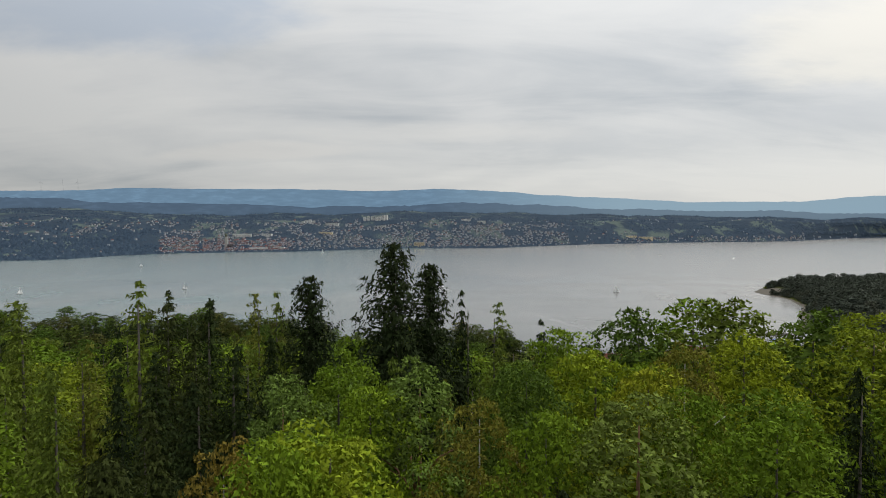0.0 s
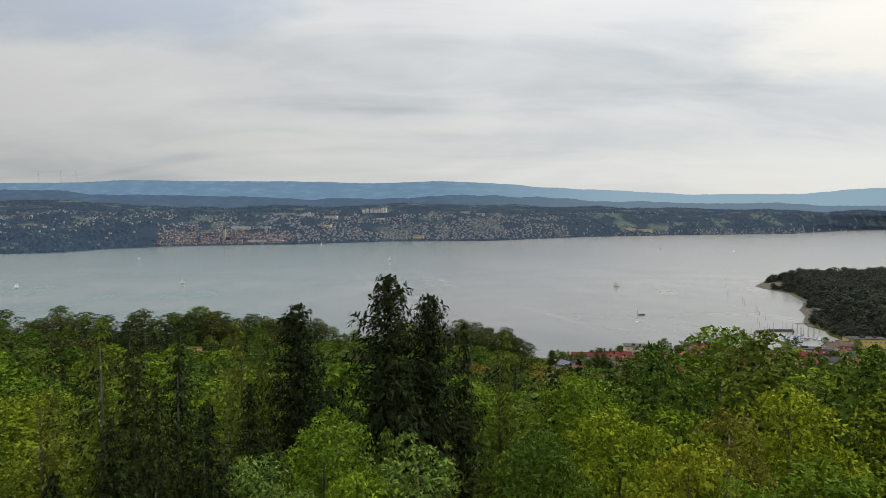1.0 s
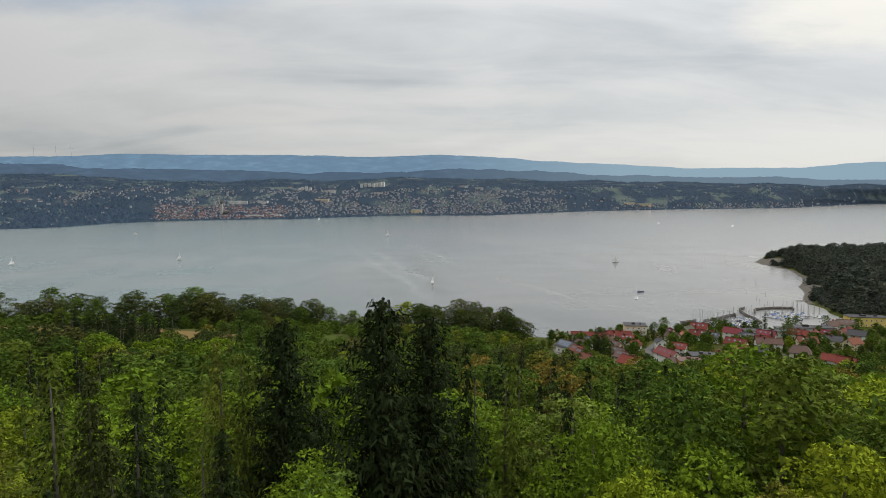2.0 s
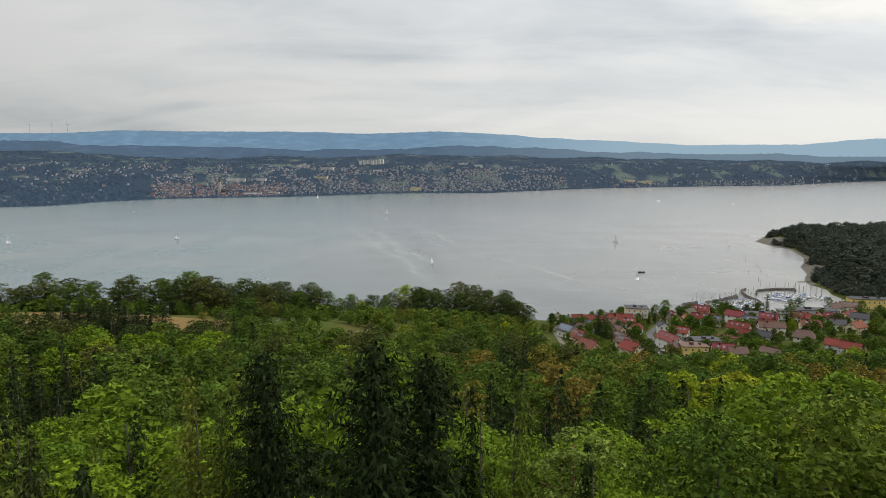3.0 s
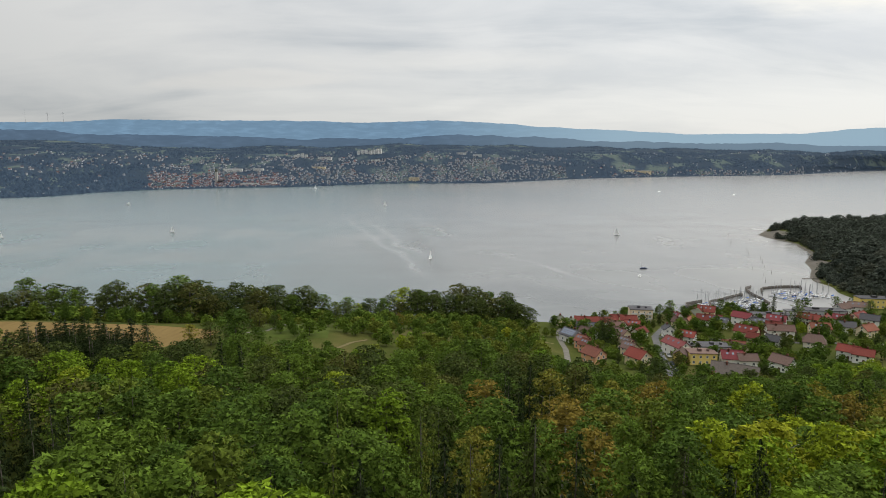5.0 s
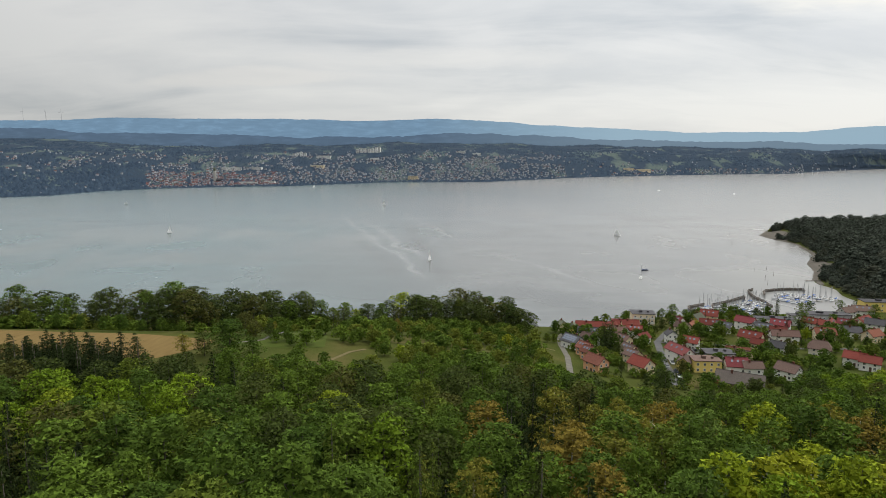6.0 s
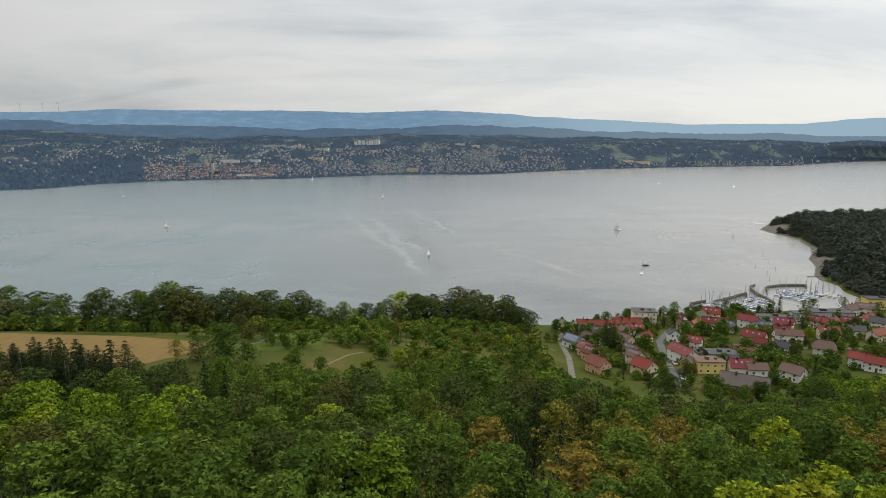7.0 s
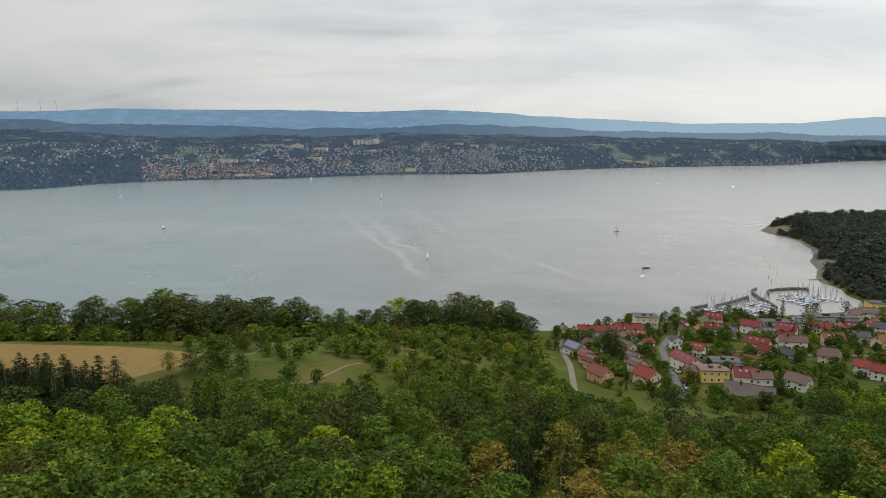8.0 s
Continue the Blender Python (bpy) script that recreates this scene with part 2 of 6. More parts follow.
def ground_material():
    m = Nodes("meadow_ground")
    p = m.world_pos()
    a = m.noise(p, 0.018, 4, 0.6)
    b = m.noise(p, 0.35, 5, 0.65)
    fine = m.noise(p, 3.0, 3, 0.6)
    grass = m.ramp(a, [(0.36, (0.032, 0.048, 0.009)), (0.52, (0.050, 0.060, 0.012)), (0.62, (0.092, 0.076, 0.027))])
    col = m.mix(m.math("MULTIPLY", b, 0.6), grass, (0.020, 0.029, 0.006))
    col = m.mix(m.math("MULTIPLY", fine, 0.45), col, (0.058, 0.060, 0.016))
    m.color(col).rough(0.95, 0.03)
    m.bump(fine, 0.5, 0.2)
    return m.mat


GROUND = ground_material()


def plain_ground(name, a, b, scale=0.25, stretch=(1, 1, 1), rot=0.0):
    m = Nodes(name)
    p = m.world_pos(stretch, (0, 0, rot))
    n = m.noise(p, scale, 5, 0.65)
    f = m.noise(m.world_pos(), 2.5, 4, 0.6)
    m.color(m.mix(m.math("MULTIPLY", f, 0.4), m.ramp(n, [(0.35, a), (0.65, b)]), tuple(0.7 * v for v in a))).rough(0.93, 0.05)
    m.bump(f, 0.4, 0.08)
    return m.mat


STUBBLE = plain_ground("stubble", (0.120, 0.081, 0.030), (0.152, 0.106, 0.041), 0.5, (1.0, 0.12, 1), radians(-75))
ROAD = plain_ground("road_gravel", (0.105, 0.098, 0.083), (0.145, 0.135, 0.116))
ASPHALT = plain_ground("street_asphalt", (0.075, 0.075, 0.076), (0.11, 0.108, 0.105))
TRACK = plain_ground("worn_track", (0.13, 0.108, 0.055), (0.095, 0.08, 0.038))
LAWN = plain_ground("mown_lawn", (0.042, 0.060, 0.010), (0.056, 0.072, 0.014))
SHINGLE = plain_ground("shingle", (0.075, 0.068, 0.056), (0.105, 0.095, 0.080), 0.08)


def water_material():
    m = Nodes("lake_water")
    p = m.world_pos()
    wind = m.noise(m.world_pos((0.5, 1.0, 1), (0, 0, radians(-12))), 0.006, 3, 0.45, 0.4)
    slick = m.noise(m.world_pos((1.0, 0.5, 1), (0, 0, radians(24))), 0.009, 3, 0.5, 0.5)
    patch = m.math("ADD", m.math("MULTIPLY", wind, 0.5), m.math("MULTIPLY", slick, 0.5))
    # lighter eastward: reflection of the brighter sky there, put into the colour
    map_pos = m.math("ADD", m.math("MULTIPLY", m.noise(p, 0.0012, 2), 0.6), m.math("MULTIPLY", m.east(), 0.0006))
    col = m.ramp(map_pos, [(0.10, (0.078, 0.110, 0.114)), (0.34, (0.115, 0.120, 0.119)), (0.62, (0.180, 0.175, 0.166))])
    rough = m.ramp(patch, [(0.40, (0.12,) * 3), (0.50, (0.20,) * 3), (0.60, (0.30,) * 3)])
    far = m.ramp(m.math("MULTIPLY", m.north(), 0.0005), [(0.45, (0, 0, 0)), (0.65, (1, 1, 1))])
    rough = m.mix(far, rough, (0.2, 0.2, 0.2))
    # sheen of ruffled patches against the slicks between them, put into the colour
    ruffle_sheen = m.ramp(patch, [(0.42, (0.86,) * 3), (0.475, (0.95,) * 3), (0.515, (1.03,) * 3), (0.58, (1.12,) * 3)])
    ruffle_sheen = m.mix(far, ruffle_sheen, (1.0, 1.0, 1.0))
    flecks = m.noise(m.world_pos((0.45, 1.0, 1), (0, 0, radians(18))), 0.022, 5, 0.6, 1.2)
    ruffle_sheen = m.mix(1.0, ruffle_sheen, m.ramp(flecks, [(0.40, (0.93,) * 3), (0.52, (1.0,) * 3), (0.64, (1.07,) * 3)]), "MULTIPLY")
    col = m.mix(1.0, col, ruffle_sheen, "MULTIPLY")
    # old wakes: long winding lines that stay on the water, sheen painted as colour
    sway = m.noise(p, 0.012, 3, 0.5)
    for lean, across, width, y0, y1, tone in ((0.28, -149, 5.0, 555, 1180, 0.26), (0.25, -148, 5.0, 670, 1120, 0.26), (0.245, -228, 4.0, 800, 1280, 0.24), (0.39, -345, 3.5, 530, 740, 0.25),
                                              (0.132, -80, 10.0, 540, 1100, 0.065), (0.27, -122, 9.0, 560, 900, 0.075)):
        off = m.math("ADD", m.math("ADD", m.east(), m.math("MULTIPLY", m.north(), lean)), across)
        off = m.math("ADD", off, m.math("MULTIPLY", m.math("SUBTRACT", sway, 0.5), 46.0))
        line = m.ramp(m.math("DIVIDE", m.math("ABSOLUTE", off), width * 3), [(0.10, (1, 1, 1)), (0.5, (0, 0, 0))])
        n = m.math("MULTIPLY", m.north(), 0.0005)
        run = m.ramp(n, [(y0 * 0.0005, (0, 0, 0)), (y0 * 0.0005 + 0.03, (1, 1, 1)), (y1 * 0.0005 - 0.06, (1, 1, 1)), (y1 * 0.0005, (0, 0, 0))])
        col = m.mix(m.math("MULTIPLY", m.math("MULTIPLY", line, run), 0.30), col, (tone, tone, tone * 0.98))
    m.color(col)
    m.link(rough, m.bsdf.inputs["Roughness"])
    m.bsdf.inputs["IOR"].default_value = 1.33
    return m.mat


WATER = water_material()

# ---- mesh helpers ----
rng = np.random.default_rng(7)


def mesh_data(name, verts, faces, mat, smooth=False):
    me = bpy.data.meshes.new(name)
    if isinstance(faces, np.ndarray):
        count, sides = faces.shape
        me.vertices.add(len(verts))
        me.vertices.foreach_set("co", np.asarray(verts, np.float32).ravel())
        me.loops.add(count * sides)
        me.loops.foreach_set("vertex_index", faces.astype(np.int32).ravel())
        me.polygons.add(count)
        me.polygons.foreach_set("loop_start", np.arange(0, count * sides, sides, dtype=np.int32))
        me.update(calc_edges=True)
    else:
        me.from_pydata([tuple(v) for v in np.asarray(verts, float).tolist()], [], [tuple(f) for f in faces])
    me.materials.append(mat)
    me.polygons.foreach_set("use_smooth", np.full(len(me.polygons), smooth, bool))
    me.update()
    return me


def part(name, verts, faces, mat, parent=None, label="", smooth=False, place=None):
    ob = new(name, mesh_data(name, verts, faces, mat, smooth))
    if parent is not None:
        ob.parent = parent
    if place is not None:
        ob.matrix_basis = place
    if label:
        ob["label"] = label
    return ob


def shared(name, me, parent, place):
    ob = new(name, me)
    ob.parent = parent
    ob.matrix_basis = place
    return ob


class Geo:
    """Collects vertices and faces of one mesh."""

    def __init__(self):
        self.v, self.f = [], []

    def put(self, verts, faces):
        k = len(self.v)
        self.v += [tuple(p) for p in verts]
        self.f += [tuple(i + k for i in q) for q in faces]
        return self

    def box(self, x0, y0, z0, x1, y1, z1):
        v = [(x0, y0, z0), (x1, y0, z0), (x1, y1, z0), (x0, y1, z0), (x0, y0, z1), (x1, y0, z1), (x1, y1, z1), (x0, y1, z1)]
        return self.put(v, [(3, 2, 1, 0), (4, 5, 6, 7), (0, 1, 5, 4), (1, 2, 6, 5), (2, 3, 7, 6), (3, 0, 4, 7)])

    def tube(self, points, radii, sides=6):
        """A tapered limb through the points."""
        pts = [Vector(p) for p in points]
        rings = []
        for i, (p, r) in enumerate(zip(pts, radii)):
            d = (pts[min(i + 1, len(pts) - 1)] - pts[max(i - 1, 0)]).normalized()
            u = d.orthogonal().normalized()
            w = d.cross(u)
            rings.append([p + (u * math.cos(a) + w * math.sin(a)) * r for a in [2 * math.pi * k / sides for k in range(sides)]])
        v = [q for ring in rings for q in ring]
        f = [(i * sides + k, i * sides + (k + 1) % sides, (i + 1) * sides + (k + 1) % sides, (i + 1) * sides + k)
             for i in range(len(rings) - 1) for k in range(sides)]
        f.append(tuple(range((len(rings) - 1) * sides, len(rings) * sides)))
        f.append(tuple(reversed(range(sides))))
        return self.put(v, f)


def unit(a):
    return a / np.maximum(np.linalg.norm(a, axis=-1, keepdims=True), 1e-9)


def sprays(centres, normals, along, size, width):
    """Leafy twigs: three-cornered leaves at the centres, facing the normals and pointing along. Returns vertices and faces."""
    n = unit(normals)
    t = unit(along - (along * n).sum(-1, keepdims=True) * n)
    b = np.cross(n, t)
    s, w = size[:, None], (size * width)[:, None]
    v = np.stack([centres - t * s * 0.75 + b * w, centres + t * s * 1.15 - n * s * 0.25, centres - t * s * 0.55 - b * w], 1)
    q = np.arange(len(centres) * 3).reshape(-1, 3)
    return v.reshape(-1, 3), q


def crown_mesh(name, r, clumps, per, leaf, mat, height, radius, low, shape=1.0, solid=0.86, tuft=1.0):
    """A crown of leafy clumps between low and height; shape > 1 widens the foot, < 1 the top."""
    tall = height - low
    lobes = r.uniform(0, 6.28, 4)
    u = ((np.arange(clumps) + r.uniform(0, 1, clumps)) / clumps) ** (0.85 * shape)
    az = np.arange(clumps) * 2.399 + r.uniform(-0.5, 0.5, clumps)
    envelope = np.sin(np.clip(0.10 + 0.90 * (1 - u) ** 0.8, 0, 1) * np.pi * 0.60) * (0.4 + 0.6 * np.minimum(1, (u + 0.12) / 0.3))
    lump = 1 + 0.18 * np.sin(az * 2 + lobes[0]) + 0.12 * np.sin(az * 3 + lobes[1] + u * 4) + r.uniform(-0.15, 0.15, clumps)
    rr = radius * envelope * lump * np.where(r.uniform(size=clumps) < 0.25, 0.45, 0.86)
    c = np.stack([np.cos(az) * rr, np.sin(az) * rr, low + tall * (0.04 + 0.89 * u) + r.uniform(-0.3, 0.3, clumps)], 1)
    rc = radius * tuft * r.uniform(0.20, 0.36, clumps) * (1.05 - 0.35 * u)
    out = unit(c - np.array([0, 0, low + tall * 0.30]))
    d = unit(r.normal(size=(clumps, per, 3)) + out[:, None] * 0.75 + np.array([0, 0, 0.45]))
    squash = np.array([1, 1, 0.78])
    wave = r.uniform(0.55, 1.12, (clumps, per, 1)) ** 0.6
    pts = c[:, None] + d * squash * rc[:, None, None] * wave
    nrm = d * 0.9 + np.array([0, 0, 0.2]) + r.normal(size=pts.shape) * 0.75
    aim = np.cross(d, r.normal(size=pts.shape)) + d * 0.7 + np.array([0, 0, 0.1])
    v, q = sprays(pts.reshape(-1, 3), nrm.reshape(-1, 3), aim.reshape(-1, 3), leaf * r.uniform(0.6, 1.4, clumps * per), 0.62)
    # the close-grown inside of the crown: larger twigs round the limbs
    k = 5 * clumps if leaf < 0.2 else 3 * clumps
    h = r.uniform(0.02, 0.88, k)
    env = np.sin((0.10 + 0.90 * (1 - h) ** 0.8) * np.pi * 0.60) * (0.4 + 0.6 * np.minimum(1, (h + 0.12) / 0.3))
    a, w = r.uniform(0, 6.28, k), radius * solid * env * r.uniform(0.5, 1.0, k)
    hub = np.stack([np.cos(a) * w, np.sin(a) * w, low + tall * h], 1)
    away = hub - np.stack([0 * a, 0 * a, low + tall * h * 0.8], 1)
    iv, iq = sprays(hub, away + r.normal(size=hub.shape) * 0.5, np.cross(away, r.normal(size=hub.shape)), leaf * r.uniform(1.4, 2.2, k), 0.75)
    return mesh_data(name, np.concatenate([v, iv]), np.concatenate([q, iq + len(v)]), mat)


def trunk_mesh(r, mat, height, low, radius, limbs, thick=0.3):
    g = Geo()
    bend = [r.normal() * 0.25 for _ in range(2)]
    g.tube([(0, 0, -1.5), (0, 0, 0.4), (bend[0] * 0.5, bend[1] * 0.5, low), (bend[0], bend[1], low + (height - low) * 0.55), (bend[0], bend[1], height * 0.93)],
           [thick * 1.35, thick, thick * 0.72, thick * 0.4, 0.03], 7)
    for k in range(limbs):
        a, z = 2 * math.pi * (k + r.uniform(0, 0.6)) / max(limbs, 1), low + (height - low) * r.uniform(0.0, 0.55)
        reach = radius * r.uniform(0.5, 0.8)
        g.tube([(0, 0, z - 0.5), (math.cos(a) * reach * 0.5, math.sin(a) * reach * 0.5, z + reach * 0.45), (math.cos(a) * reach, math.sin(a) * reach, z + reach * 0.75)],
               [thick * 0.38, thick * 0.25, 0.03], 5)
    return mesh_data("trunk", g.v, g.f, mat, True)


def conifer_mesh(name, r, mat, height, radius, low, whorls, arms, per, leaf, droop=0.5, taper=0.85, ragged=0.15, width=0.2):
    """A crown of whorls: roofed boughs that hang, with sprays along both sides and at the tips."""
    cs, ns, al, sz, bv, bf = [], [], [], [], [], []
    for w in range(whorls):
        h = (w + r.uniform(0, 0.6)) / whorls
        z00 = low + (height - low) * min(h, 0.985)
        reach0 = radius * (1 - h) ** taper + 0.18
        n_arm = max(4, int(round(arms * (0.55 + 0.45 * (1 - h)))))
        for a in range(n_arm):
            ang = 2 * math.pi * (a + r.uniform(-0.4, 0.4)) / n_arm + w * 1.7
            reach = reach0 * r.uniform(1 - ragged * 2, 1 + ragged)
            out = np.array([math.cos(ang), math.sin(ang), 0])
            side = np.array([-math.sin(ang), math.cos(ang), 0])
            dip = droop * r.uniform(0.6, 1.4)
            z0 = z00 + (height - low) / whorls * r.uniform(-0.8, 0.6) * (1 - h * 0.5)

            def spine(t):
                return reach * (0.18 * t - dip * t**1.8)
            k = max(3, int(per * (0.3 + 0.7 * reach / radius)))
            t = r.uniform(0.02, 1.05, k) ** 0.8
            across = r.uniform(-1, 1, k)
            half = 0.34 * reach * np.clip(np.sin(np.clip(t, 0, 1) * 2.75), 0.12, 1) + 0.05
            z = z0 + spine(t) - np.abs(across) * half * 0.8 + r.normal(size=k) * (0.05 + 0.06 * reach)
            cs.append(out * (reach * t)[:, None] + side * (across * half)[:, None] + np.stack([0 * z, 0 * z, z], 1))
            ns.append(out * 0.7 + side * across[:, None] * 0.7 + np.array([0, 0, 0.55]) + r.normal(size=(k, 3)) * 0.4)
            al.append(out * 0.6 + side * across[:, None] * 0.5 + np.array([0, 0, -0.15 - droop]) + r.normal(size=(k, 3)) * 0.25)
            sz.append(leaf * r.uniform(0.6, 1.3, k) * (0.6 + 0.4 * (1 - h)))
            # the bough itself: a drooping roof of twigs
            b0 = len(bv)
            for tt, wide in ((0.03, 0.012), (0.25, 0.020), (0.45, 0.014), (0.62, 0.004)):
                p = out * reach * tt + np.array([0, 0, z0 + spine(tt)])
                hw = wide * reach * r.uniform(0.8, 1.2)
                bv += [p + side * hw - np.array([0, 0, hw * 0.9 + 0.05]), p, p - side * hw - np.array([0, 0, hw * 0.9 + 0.05])]
            for j in range(3):
                i = b0 + j * 3
                bf += [(i, i + 1, i + 4), (i, i + 4, i + 3), (i + 1, i + 2, i + 5), (i + 1, i + 5, i + 4)]
    v, q = sprays(np.concatenate(cs), np.concatenate(ns), np.concatenate(al), np.concatenate(sz), width)
    return mesh_data(name, np.concatenate([v, np.array(bv)]), np.concatenate([q, np.array(bf) + len(v)]), mat)


# ---- the lie of the land ----
LAND_Y = [-60, 0, 50, 100, 150, 200, 250, 300, 340, 380, 430, 480, 520]
LAND_X = [-160, -60, 10, 60, 110, 180, 320]
LAND_Z = ((74, 70, 62, 56, 52, 49, 45, 30, 17, 6, 0, -2, -3),
          (74, 70, 61, 52, 46, 45, 42, 30, 21, 9, 0, -2, -3),
          (74, 70, 61, 50, 42, 40, 35, 26.5, 19, 9, 0, -2, -3),
          (74, 70, 61, 49, 40, 33, 23, 16, 13, 9, 1, -2, -3),
          (74, 70, 61, 48, 39, 27, 17, 13, 10, 7, 1.5, -2, -3),
          (74, 70, 61, 50, 41, 28, 16.5, 13, 10, 7, 3.5, 0, -2),
          (72, 68, 61, 52, 42, 30, 18, 13, 9, 6, 3.5, 2, 1.5))


def spit_shore(y):
    """x of the shore of the wooded headland."""
    return float(np.interp(y, [455, 480, 535, 560, 601, 644, 701, 783, 840, 869, 955, 990], [316, 320, 329, 335, 361, 379, 418, 444, 440, 443, 505, 640]))


def village_shore(x):
    """y of the shore in front of the village and the marina."""
    return float(np.interp(x, [0, 73, 92, 127, 165, 180, 200, 245, 290, 330, 400], [405, 394, 407, 428, 438, 438, 436, 442, 452, 470, 520]))


def land(x, y):
    z = float(np.interp(x, LAND_X, [np.interp(y, LAND_Y, row) for row in LAND_Z]))
    if x > 40:
        z = min(max(z, 1.3), 1.3 + (village_shore(x) - 6 - y) * 0.2) if y > 380 else z
    if y > 440 and x > 290:
        inland = x - spit_shore(y) + 5 * noise.noise((x * 0.02, y * 0.02, 3))
        far_edge = min(1.0, max(0.0, (1010 - y) / 40))
        z = max(z, min(3.5, inland * 0.06))
        z = z * far_edge - 3 * (1 - far_edge)
    return max(z, -3.0)


def grid_sheet(name, xs, ys, height, mat):
    v = [(x, y, height(x, y)) for y in ys for x in xs]
    nx = len(xs)
    f = [(j * nx + i, j * nx + i + 1, (j + 1) * nx + i + 1, (j + 1) * nx + i) for j in range(len(ys) - 1) for i in range(nx - 1)]
    return part(name, v, f, mat, smooth=True)


ground = grid_sheet("ground", np.concatenate([np.arange(-600, -200, 20), np.arange(-200, 420, 5), np.arange(420, 1500, 20)]),
                    np.concatenate([np.arange(-400, -60, 20), np.arange(-60, 460, 5), np.arange(460, 1061, 10)]),
                    lambda x, y: land(x, y) + 0.5 * noise.noise((x * 0.03, y * 0.03, 0)), GROUND)
tagged(ground, "grassy green hillside sloping down to the lake", "ground", kind="structure")


def ground_z(x, y):
    return land(x, y) + 0.5 * noise.noise((x * 0.03, y * 0.03, 0))


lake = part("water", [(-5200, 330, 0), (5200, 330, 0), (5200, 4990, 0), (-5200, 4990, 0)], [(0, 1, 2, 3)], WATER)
tagged(lake, "calm grey lake with faint wind streaks", "lake", kind="structure")


def draped(name, left, right, mat, label, category, lift=0.12, across=6, step=3.0):
    """A strip of ground between two edges, laid on the hillside."""
    def along(line, n):
        line = np.array(line, float)
        d = np.r_[0, np.cumsum(np.linalg.norm(np.diff(line, axis=0), axis=1))]
        s = np.linspace(0, d[-1], n)
        return np.stack([np.interp(s, d, line[:, k]) for k in (0, 1)], 1)
    n = max(4, int(np.linalg.norm(np.diff(np.array(left, float), axis=0), axis=1).sum() / step))
    a, b = along(left, n), along(right, n)
    v = []
    for p, q in zip(a, b):
        for k in range(across + 1):
            x, y = p + (q - p) * k / across
            v.append((x, y, ground_z(x, y) + lift))
    w = across + 1
    f = [(j * w + k, j * w + k + 1, (j + 1) * w + k + 1, (j + 1) * w + k) for j in range(n - 1) for k in range(across)]
    ob = part(name, v, f, mat, smooth=True)
    return tagged(ob, label, category, kind="structure")


def ribbon(name, line, width, mat, label, category, lift=0.16):
    line = np.array(line, float)
    d = np.gradient(line, axis=0)
    n = unit(np.stack([-d[:, 1], d[:, 0]], 1)) * width / 2
    return draped(name, line + n, line - n, mat, label, category, lift, 2, 2.0)


draped("field", [(-215, 245), (-160, 247), (-116, 246), (-93, 242), (-82, 239)], [(-215, 205), (-160, 200), (-120, 200), (-97, 205), (-84, 226)], STUBBLE,
       "pale brown stubble field on the hillside", "field", 0.12, 16)
draped("lawn", [(-76, 262), (-62, 268), (-46, 268)], [(-72, 232), (-55, 232), (-42, 238)], LAWN, "bright green mown meadow below the crest", "meadow", 0.09, 8)
draped("lawn", [(217, 420), (243, 421), (262, 424)], [(221, 430), (246, 433), (262, 434)], LAWN, "mown lawn beside the marina", "lawn", 0.09, 4)
draped("lawn", [(62, 236), (86, 238), (112, 246)], [(62, 226), (86, 226), (112, 234)], LAWN, "green meadow at the edge of the village", "meadow", 0.09, 4)
ribbon("road", [(49, 232), (51, 243), (54, 258), (57, 274), (62, 302), (63.5, 327), (66, 345), (72, 362)], 2.7, ROAD, "pale gravel lane up the hillside", "lane")
ribbon("road", [(98, 258), (100, 267), (105, 285), (109, 304), (113, 319), (120, 345), (135, 372)], 3.6, ASPHALT, "grey asphalt village street", "street")
ribbon("road", [(118, 345), (150, 338), (190, 330), (240, 325), (300, 320)], 3.6, ASPHALT, "grey asphalt village street", "street")
ribbon("road", [(135, 372), (170, 388), (215, 400), (270, 405), (330, 410)], 3.6, ASPHALT, "grey asphalt village street", "street")
ribbon("path", [(-74, 236), (-70, 239), (-66, 242), (-64.5, 252), (-64.8, 262), (-66.5, 282)], 1.3, ROAD, "narrow gravel path across the meadow", "path")
ribbon("path", [(-46, 202), (-43, 207), (-38, 216), (-35, 225), (-32, 234), (-27, 240)], 1.4, TRACK, "worn dirt track through the orchard", "track")
ribbon("path", [(3, 309), (13, 315), (24, 320), (42, 316), (58, 313)], 1.8, TRACK, "worn grassy track along the hillside", "track")


def beach():
    """The bare shingle rim of the headland."""
    ys = np.arange(540, 960, 4.0)
    v, w = [], 6
    for y in ys:
        s = spit_shore(y)
        wide = 5 + 7 * noise.noise((y * 0.02, 1, 0)) + 46 * max(0, 1 - abs(y - 868) / 60) + 20 * max(0, 1 - abs(y - 630) / 40)
        for k in range(w):
            x = s - 3 + max(wide, 4) * k / (w - 1) + 2 * noise.noise((y * 0.08, k * 0.3, 5))
            v.append((x, y, 0.10 + 0.5 * k / (w - 1) + max(0, ground_z(x, y)) * 1.02))
    f = [(j * w + k, j * w + k + 1, (j + 1) * w + k + 1, (j + 1) * w + k) for j in range(len(ys) - 1) for k in range(w - 1)]
    return tagged(part("beach", v, f, SHINGLE, smooth=True), "bare pale shingle beach round the headland", "beach", kind="structure")


beach()

# ---- the far shore ----
FAR_S = [-0.95, -0.673, -0.613, -0.548, -0.518, -0.387, -0.239, -0.081, 0.078, 0.236, 0.378, 0.556, 0.645, 0.706, 0.95]
FAR_Y = [1500, 1614, 1672, 1827, 1877, 2043, 2136, 2396, 2435, 2901, 3168, 3402, 4093, 4370, 4420]
DEEP = 4550.0


def far_shore_y(s):
    return float(np.interp(s, FAR_S, FAR_Y)) + 6 * noise.noise((s * 60, 0, 0))


